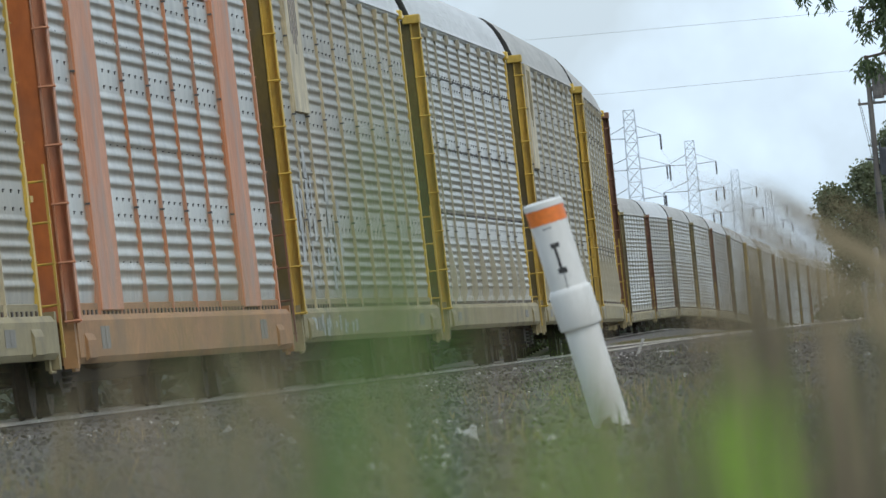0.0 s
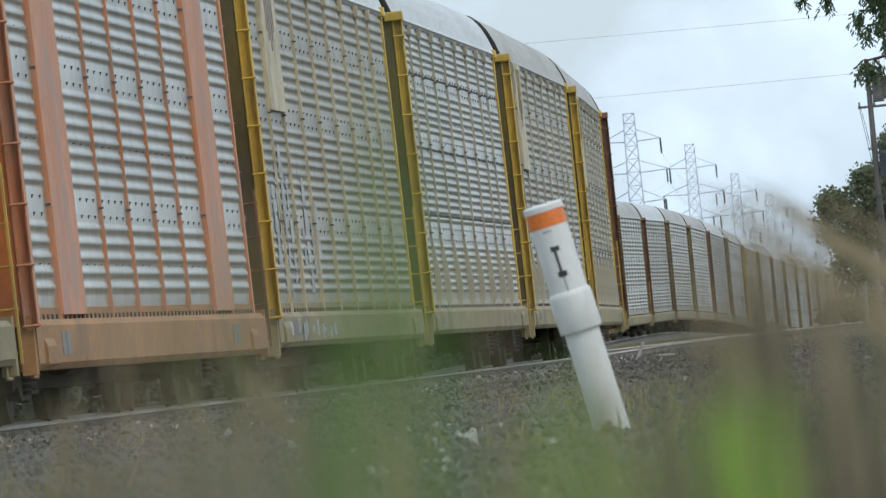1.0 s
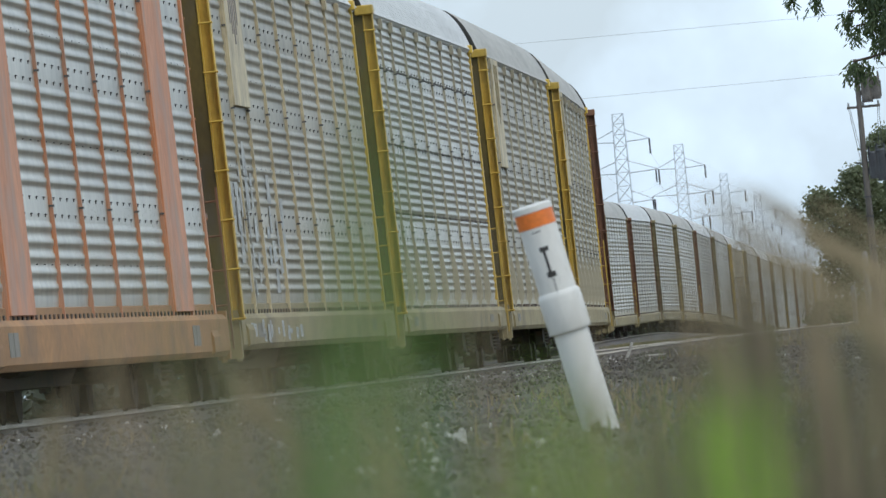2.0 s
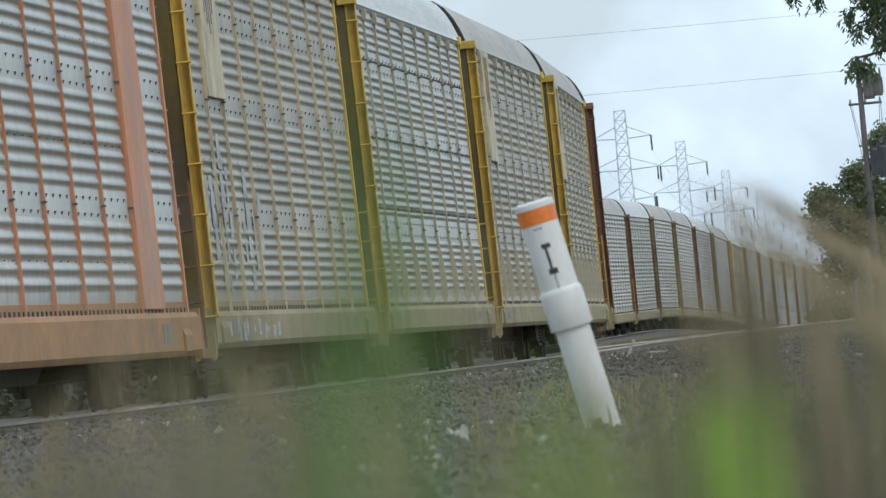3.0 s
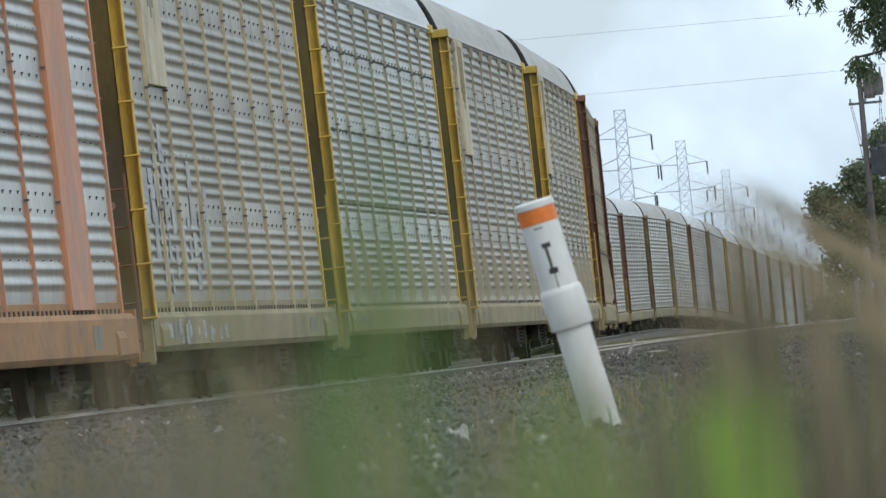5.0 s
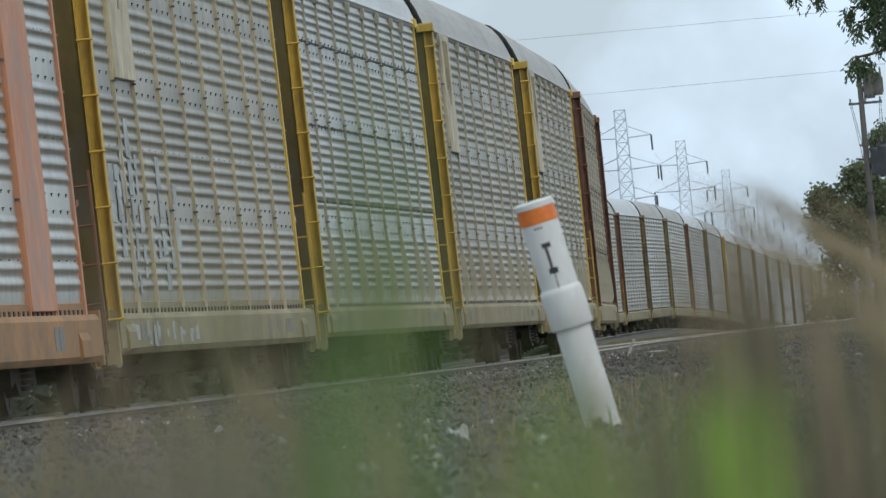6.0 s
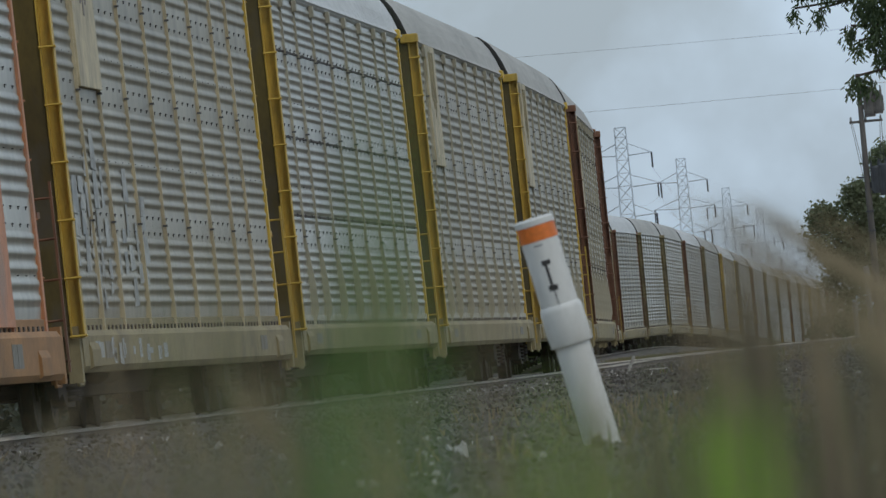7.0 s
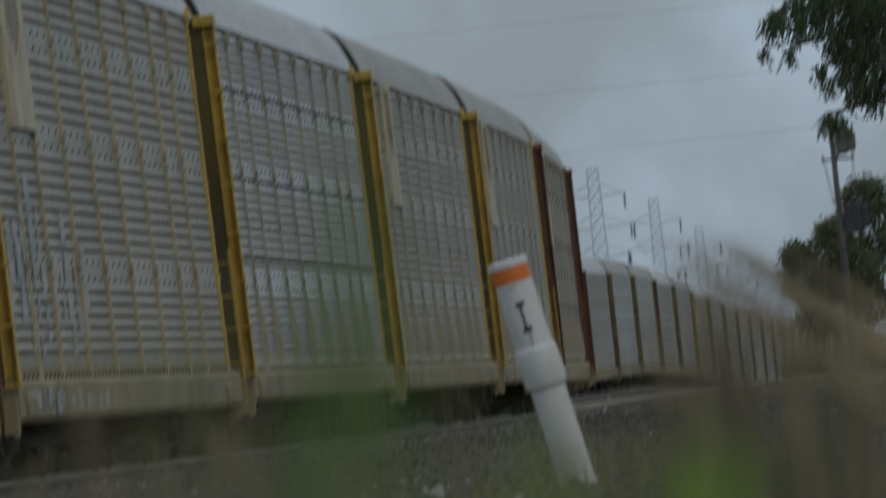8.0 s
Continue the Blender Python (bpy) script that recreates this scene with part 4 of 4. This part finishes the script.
def make_grass():
    rng = random.Random(31)
    g = lambda x, y: ground_z(x, y) - 0.01
    tuft = bmesh.new()                                  # the bright tuft
    for i in range(17):
        x, y = 0.0592 + rng.gauss(0, 0.0030), 2.6 + rng.gauss(0, 0.06)
        blade(tuft, (x, y, g(x, y)), (x + rng.gauss(0, 0.0024), y, 0.2700 + rng.gauss(0, 0.006)), rng.uniform(0.0016, 0.0030), rng, 0, 0.02, 8, 8.0)
    for i in range(7):
        x, y = 0.0690 + rng.gauss(0, 0.0022), 2.5 + rng.gauss(0, 0.06)
        blade(tuft, (x, y, g(x, y)), (x + rng.gauss(0, 0.0030), y, 0.2690 + rng.gauss(0, 0.006)), rng.uniform(0.0014, 0.0024), rng, 0, 0.02, 6, 4.0)
    for i in range(16):
        x, y = 0.0165 + rng.gauss(0, 0.006), 1.6 + rng.gauss(0, 0.08)
        blade(tuft, (x, y, g(x, y)), (x + rng.gauss(0, 0.004), y, 0.2680 + rng.gauss(0, 0.003)), rng.uniform(0.0010, 0.0018), rng, 0, 0.02, 6, 4.0)
    for i in range(9):
        x, y = 0.0168 + rng.gauss(0, 0.003), 1.6 + rng.gauss(0, 0.06)
        blade(tuft, (x, y, g(x, y)), (x + rng.gauss(-0.001, 0.002), y, 0.2790 + rng.gauss(0, 0.003)), 0.0012, rng, 0, 0.02, 6, 4.0)
    tagged(part("grass_tuft", tuft, "grass"), "bright green tuft of grass close to the camera", "grass", kind="stuff")
    lone = bmesh.new()                                  # tall broad blades in front of the cars
    for x, y, tx, tz, w in ((-0.070, 1.15, -0.0030, 0.3200, 0.0026), (-0.060, 1.3, -0.0046, 0.3190, 0.0024), (-0.040, 1.4, -0.0014, 0.3120, 0.0020), (-0.075, 1.2, -0.0026, 0.3120, 0.0026), (-0.001, 1.25, -0.0020, 0.2935, 0.0030), (-0.018, 1.4, -0.0150, 0.2855, 0.0026), (-0.022, 1.5, -0.019, 0.283, 0.0024), (0.012, 1.3, 0.0105, 0.2800, 0.0024)):
        blade(lone, (x, y, g(x, y)), (tx, y, tz), w, rng, 0, 0.03, 14, 12.0)
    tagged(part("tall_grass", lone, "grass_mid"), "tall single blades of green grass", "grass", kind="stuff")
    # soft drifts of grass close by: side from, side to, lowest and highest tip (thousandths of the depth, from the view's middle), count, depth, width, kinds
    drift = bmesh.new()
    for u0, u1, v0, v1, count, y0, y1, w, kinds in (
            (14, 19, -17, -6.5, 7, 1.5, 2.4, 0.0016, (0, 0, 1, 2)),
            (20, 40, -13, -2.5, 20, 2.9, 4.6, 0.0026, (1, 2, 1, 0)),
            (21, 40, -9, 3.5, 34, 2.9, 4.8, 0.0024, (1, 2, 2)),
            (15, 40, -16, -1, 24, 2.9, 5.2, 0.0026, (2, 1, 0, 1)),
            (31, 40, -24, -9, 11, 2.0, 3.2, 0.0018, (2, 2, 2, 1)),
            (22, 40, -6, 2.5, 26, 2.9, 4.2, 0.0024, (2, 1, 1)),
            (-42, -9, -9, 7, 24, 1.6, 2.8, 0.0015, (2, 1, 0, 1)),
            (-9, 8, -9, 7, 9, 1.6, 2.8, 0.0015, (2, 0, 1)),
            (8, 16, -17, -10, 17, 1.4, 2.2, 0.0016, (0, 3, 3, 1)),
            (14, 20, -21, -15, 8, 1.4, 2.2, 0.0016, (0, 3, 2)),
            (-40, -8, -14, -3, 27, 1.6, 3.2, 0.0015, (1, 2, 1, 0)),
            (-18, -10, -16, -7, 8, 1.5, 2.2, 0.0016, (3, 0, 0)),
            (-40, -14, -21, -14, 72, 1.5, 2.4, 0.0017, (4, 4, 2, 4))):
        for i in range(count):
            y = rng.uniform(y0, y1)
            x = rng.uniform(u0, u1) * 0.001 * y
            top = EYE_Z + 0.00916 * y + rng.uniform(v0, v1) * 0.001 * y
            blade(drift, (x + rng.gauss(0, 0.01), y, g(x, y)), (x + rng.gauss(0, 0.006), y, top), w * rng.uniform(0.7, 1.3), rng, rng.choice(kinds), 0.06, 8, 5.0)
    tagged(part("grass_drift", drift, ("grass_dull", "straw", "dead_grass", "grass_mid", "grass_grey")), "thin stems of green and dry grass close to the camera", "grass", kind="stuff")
    dull = bmesh.new()
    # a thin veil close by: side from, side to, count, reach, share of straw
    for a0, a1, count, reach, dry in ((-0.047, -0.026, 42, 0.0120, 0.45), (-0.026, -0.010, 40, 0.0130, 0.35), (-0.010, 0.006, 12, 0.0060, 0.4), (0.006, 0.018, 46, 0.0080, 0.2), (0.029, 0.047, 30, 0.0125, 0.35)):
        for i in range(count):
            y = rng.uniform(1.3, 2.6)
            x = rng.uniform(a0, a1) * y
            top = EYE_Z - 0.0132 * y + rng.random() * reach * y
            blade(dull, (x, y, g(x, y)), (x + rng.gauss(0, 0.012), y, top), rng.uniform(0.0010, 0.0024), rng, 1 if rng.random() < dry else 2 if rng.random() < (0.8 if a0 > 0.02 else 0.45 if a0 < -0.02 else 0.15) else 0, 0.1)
    for i in range(300):
        y = rng.uniform(2.6, 8.5)
        x = rng.uniform(-0.047, 0.047) * y
        right = x / y
        top = rng.gauss(0.225, 0.022) + (0.012 if right > 0.012 else 0) - (0.025 if -0.012 < right < 0.008 else 0)
        top = min(top, 0.285 - 0.003 * y)
        blade(dull, (x, y, g(x, y)), (x + rng.gauss(0, 0.02), y + rng.gauss(0, 0.02), top), rng.uniform(0.0016, 0.004), rng, 1 if rng.random() < 0.35 else 0, 0.12)
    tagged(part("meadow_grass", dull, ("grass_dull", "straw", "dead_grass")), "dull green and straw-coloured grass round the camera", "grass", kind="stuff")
    for x, y, tx, tz, w in ((0.53, 5.0, 0.1365, 0.349, 0.0085), (0.60, 4.8, 0.152, 0.326, 0.0080), (0.62, 5.0, 0.168, 0.337, 0.0060), (0.42, 3.0, 0.072, 0.318, 0.0026), (0.40, 3.0, 0.066, 0.326, 0.0020), (0.43, 3.0, 0.078, 0.308, 0.0026),
                            (0.46, 2.8, 0.10, 0.297, 0.0040), (-0.20, 2.6, -0.045, 0.289, 0.0016), (0.09, 5.0, -0.103, 0.294, 0.0034), (0.05, 4.6, -0.088, 0.286, 0.0026), (-0.26, 5.0, -0.172, 0.287, 0.0030), (-0.05, 4.4, -0.165, 0.283, 0.0026), (-0.02, 5.2, -0.135, 0.290, 0.0024), (0.02, 5.0, -0.045, 0.280, 0.0026), (0.22, 4.0, 0.078, 0.312, 0.0022), (0.15, 4.2, 0.084, 0.300, 0.0022), (0.06, 2.4, -0.034, 0.290, 0.0012)):
        dry = bmesh.new()
        for k in range(3):
            blade(dry, (x + 0.004 * k, y, g(x, y)), (tx + rng.gauss(0, 0.003), y, tz + rng.gauss(0, 0.002)), w * 0.6, rng, 0, 0.02, 10, 14.0)
        tagged(part("dry_stalk", dry, "straw"), "dry brown grass stalk leaning over", "grass", kind="stuff")
    turf = bmesh.new()
    for i in range(900):
        far = i > 600
        y = 180 + 220 * rng.random() if far else 14 + 90 * rng.random() ** 1.3
        x = rng.uniform(line_x(y) + 3.6, 0.05 * y + 1) if far else rng.uniform(-0.045, 0.045) * y
        if noise.noise((x * 0.5, y * 0.12, 7)) < (-0.25 if far else 0.15 if x < 0.012 * y else -0.1):
            continue
        k2 = 2.2 if far else 1.0
        for k in range(5):
            bx, by = x + rng.gauss(0, 0.04) * k2 * 2, y + rng.gauss(0, 0.1)
            blade(turf, (bx, by, g(bx, by)), (bx + rng.gauss(0, 0.03) * k2, by, g(bx, by) + rng.uniform(0.03, 0.11) * k2), rng.uniform(0.003, 0.006) * k2 * 1.5, rng, 1 if rng.random() < 0.7 else 0, 0.2, 3)
    for i in range(1500):                               # weeds on the bank between the two lines
        y = rng.uniform(290, 520)
        a, b = line_x(y) + 2.0, fork_x(y) - 1.3
        x = rng.uniform(min(a, b), max(a, b))
        for k in range(4):
            bx, by = x + rng.gauss(0, 0.15), y + rng.gauss(0, 0.3)
            blade(turf, (bx, by, g(bx, by)), (bx + rng.gauss(0, 0.08), by, g(bx, by) + rng.uniform(0.05, 0.24)), rng.uniform(0.015, 0.03), rng, 1 if rng.random() < 0.5 else 0, 0.2, 3)
    tagged(part("sparse_grass", turf, ("grass_dull", "straw")), "sparse low grass growing through the gravel", "grass", kind="stuff")


make_grass()


# ---- utility pole, wires, pylons, posts ----
def make_pole():
    x, y = 17.68, 460.0
    z = ground_z(x, y)
    t = tagged(empty("utility_pole", pose(x, y, z)), "weathered wooden utility pole with transformers and a crossarm", "utility pole")
    bm = bmesh.new()
    rod(bm, (0, 0, -0.5), (0, 0, 10.9), 0.165, 0.10, 14)
    part("pole_shaft", bm, "wood", t)
    part("crossarm", box(bmesh.new(), -0.52, 0.85, -0.06, 0.06, 8.88, 8.98, 0, 0.01), "wood", t)
    for x0, z0, z1, r, k, nm in ((0.36, 9.1, 10.25, 0.23, "pole_can", "transformer"), (0.72, 9.2, 10.05, 0.2, "pole_can", "transformer"), (0.36, 5.95, 7.0, 0.2, "dark_metal", "capacitor_can"), (0.70, 5.85, 7.08, 0.2, "dark_metal", "capacitor_can"), (1.0, 6.0, 6.9, 0.17, "dark_metal", "capacitor_can")):
        bm = bmesh.new()
        rod(bm, (x0, 0, z0), (x0, 0, z1), r, n=20)
        rod(bm, (x0, 0, z1), (x0, 0, z1 + 0.08), r * 1.03, r * 0.7, n=20)
        for a in (-0.15, 0.15):
            rod(bm, (x0 + a, 0, z1), (x0 + a, 0, z1 + 0.3), 0.05, 0.03, n=8)
        for k2 in range(5):
            a = k2 * 1.2566
            box(bm, x0 + r * math.cos(a) - 0.04, x0 + r * math.cos(a) + 0.04, r * math.sin(a) - 0.04, r * math.sin(a) + 0.04, z0 + 0.1, z1 - 0.1)
        part(nm, bm, k, t, "pole-mounted " + ("grey-brown" if k == "pole_can" else "dark") + " electrical can")
        part("bracket", box(bmesh.new(), 0.05, x0 - r + 0.06, -0.08, 0.08, z0 + 0.3, z0 + 0.42), k, t)
    bm = box(bmesh.new(), -0.35, 0.3, -0.05, 0.05, 6.6, 6.68)
    part("bracket", bm, "dark_metal", t)
    for xa, xb in ((-0.46, -0.15), (-0.4, -0.05), (0.8, 0.75), (0.74, 0.6)):
        bm = bmesh.new()
        rod(bm, (xa, 0, 8.9), (xb, 0, 6.7), 0.012, n=5)
        part("dropwire", bm, "dark_metal", t)
    for xa in (-0.45, 0.78, 0.16):
        bm = bmesh.new()
        rod(bm, (xa, 0, 8.97), (xa, 0, 9.15), 0.05, 0.035, n=8)
        part("insulator", bm, "grey_metal", t)
    for zz in (4.4, 3.2, 5.2):
        bm = bmesh.new()
        rod(bm, (0, 0, zz), (0, 0, zz + 0.06), 0.175, n=12)
        part("strap", bm, "dark_metal", t)


make_pole()


def make_wires():
    for x0, x1, y0, y1, z0, z1, sag, r in ((-60, 70, 455, 465, 13.92, 13.32, 0.9, 0.006), (-60, 17.5, 452, 460, 11.3, 10.22, 0.35, 0.006), (-60, 70, 455, 465, 16.92, 16.22, 0.9, 0.006), (17.5, 75, 460, 466, 10.35, 10.8, 0.3, 0.010)):
        bm = bmesh.new()
        pv = None
        for i in range(41):
            a = i / 40
            p = Vector((x0 + (x1 - x0) * a, y0 + (y1 - y0) * a, z0 + (z1 - z0) * a - sag * 4 * a * (1 - a)))
            if pv:
                rod(bm, pv, p, r, n=4, caps=False)
            pv = p
        tagged(part("overhead_wire", bm, "grey_metal"), "thin grey overhead wire across the sky", "wire", group="overhead wires", kind="structure")


make_wires()


def make_pylon():
    t = tagged(empty("transmission_pylon"), "grey steel lattice transmission pylon with three crossarms, paled for haze", "pylon", group="transmission pylons")
    half = lambda z: 3.2 - 1.9 * min(z / 26, 1) - 0.3 * max(0, (z - 26) / 16)
    levels = [0, 5, 9.5, 13.5, 17, 20.3, 23.3, 26, 28.7, 31.2, 33.6, 36, 38.2, 40.2, 42]
    corners = ((-1, -1), (1, -1), (1, 1), (-1, 1))
    for cx, cy in corners:
        bm = bmesh.new()
        tube(bm, [(cx * half(a), cy * half(a), a) for a in levels], 0.10, 4)
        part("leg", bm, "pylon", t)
    for k in range(4):
        (ax, ay), (bx, by) = corners[k], corners[(k + 1) % 4]
        bm = bmesh.new()
        for i, (a, b) in enumerate(zip(levels, levels[1:])):
            ha, hb = half(a), half(b)
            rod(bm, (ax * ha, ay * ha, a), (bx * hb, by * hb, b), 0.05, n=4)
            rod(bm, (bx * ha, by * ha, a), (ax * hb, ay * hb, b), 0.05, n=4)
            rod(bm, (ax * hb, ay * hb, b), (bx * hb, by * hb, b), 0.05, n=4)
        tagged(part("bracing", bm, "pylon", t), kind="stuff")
    for z, w in ((36.8, 5.4), (31.0, 6.6), (25.5, 5.4)):
        for s in (-1, 1):
            bm = bmesh.new()
            h = half(z)
            for cy in (-1, 1):
                rod(bm, (s * h, cy * h, z), (s * w, 0, z + 0.25), 0.10, n=4)
                rod(bm, (s * h, cy * h, z + 2.2), (s * w, 0, z + 0.25), 0.07, n=4)
            arm = part("crossarm", bm, "pylon", t)
            bm = bmesh.new()
            rod(bm, (s * w, 0, z + 0.2), (s * w, 0, z - 2.6), 0.16, n=6)
            part("insulator_string", bm, "dark_metal", arm)
    return t


LINE = [(34.7, 2060), (54.1, 2460), (77.1, 2993), (101.2, 3540), (125.8, 4060), (150.0, 4560)]
first_pylon = make_pylon()
first_pylon.matrix_basis = pose(34.7, 2060, -0.6, 0, 0, -3)
for px, py in LINE[1:]:
    copy_thing(first_pylon, pose(px, py, -0.6, 0, 0, -3))
for z, w in ((34.2, 5.4), (28.4, 6.6), (22.9, 5.4)):
    for s in (-1, 1):
        pts = []
        for (ax, ay), (bx, by) in zip(LINE, LINE[1:]):
            for i in range(8):
                a = i / 8
                pts.append((ax + (bx - ax) * a + s * w, ay + (by - ay) * a, z - 16 * a * (1 - a) - 0.6))
        bm = tube(bmesh.new(), pts + [(LINE[-1][0] + s * w, LINE[-1][1], z - 0.6)], 0.016, 4)
        tagged(part("power_line", bm, "dark_metal"), "far sagging high-voltage line between pylons", "wire", group="power lines")

for x, y, h, r in ((15.05, 400.0, 2.6, 0.10), (14.6, 402.0, 1.45, 0.09)):
    bm = bmesh.new()
    rod(bm, (0, 0, -0.3), (0, 0, h), r, n=12)
    rod(bm, (0, 0, h), (0, 0, h + 0.05), r, r * 0.6, n=12)
    tagged(part("bollard", bm, "grey_metal", m=pose(x, y, ground_z(x, y))), "pale round post standing by the tracks", "post")

x, y = 3.55, 228.0
bm = box(bmesh.new(), -0.03, 0.03, -0.015, 0.015, -0.05, 0.36, 0, 0.006)
tagged(part("broken_stake", bm, "pale_stone", m=pose(x, y, ground_z(x, y), 8, 24, 20)), "short broken wooden stake leaning in the ballast", "stake")
bm = box(bmesh.new(), -0.22, 0.22, -0.06, 0.06, 0, 0.06, 0, 0.012)
tagged(part("pale_block", bm, "pale_stone", m=pose(x + 0.55, y - 3, ground_z(x + 0.55, y - 3), 0, 2, 25)), "pale concrete block lying in the ballast", "block")


# ---- what moves ----
ROW_TIMES = [0.5 * i for i in range(17)]


def motions():
    for car, front in CARS:
        walk(car, [(t, car_pose(front - SPEED * t)) for t in ROW_TIMES])
    for car, front in CARS[:7]:
        for o in car.children:
            if o.name.startswith("wheelset"):
                p = o.location.copy()
                walk(o, [(0.15 * i if i < 54 else 8.0, pose(p.x, p.y, p.z, math.degrees(SPEED * min(0.15 * i, 8.0) / 0.42))) for i in range(55)])


motions()
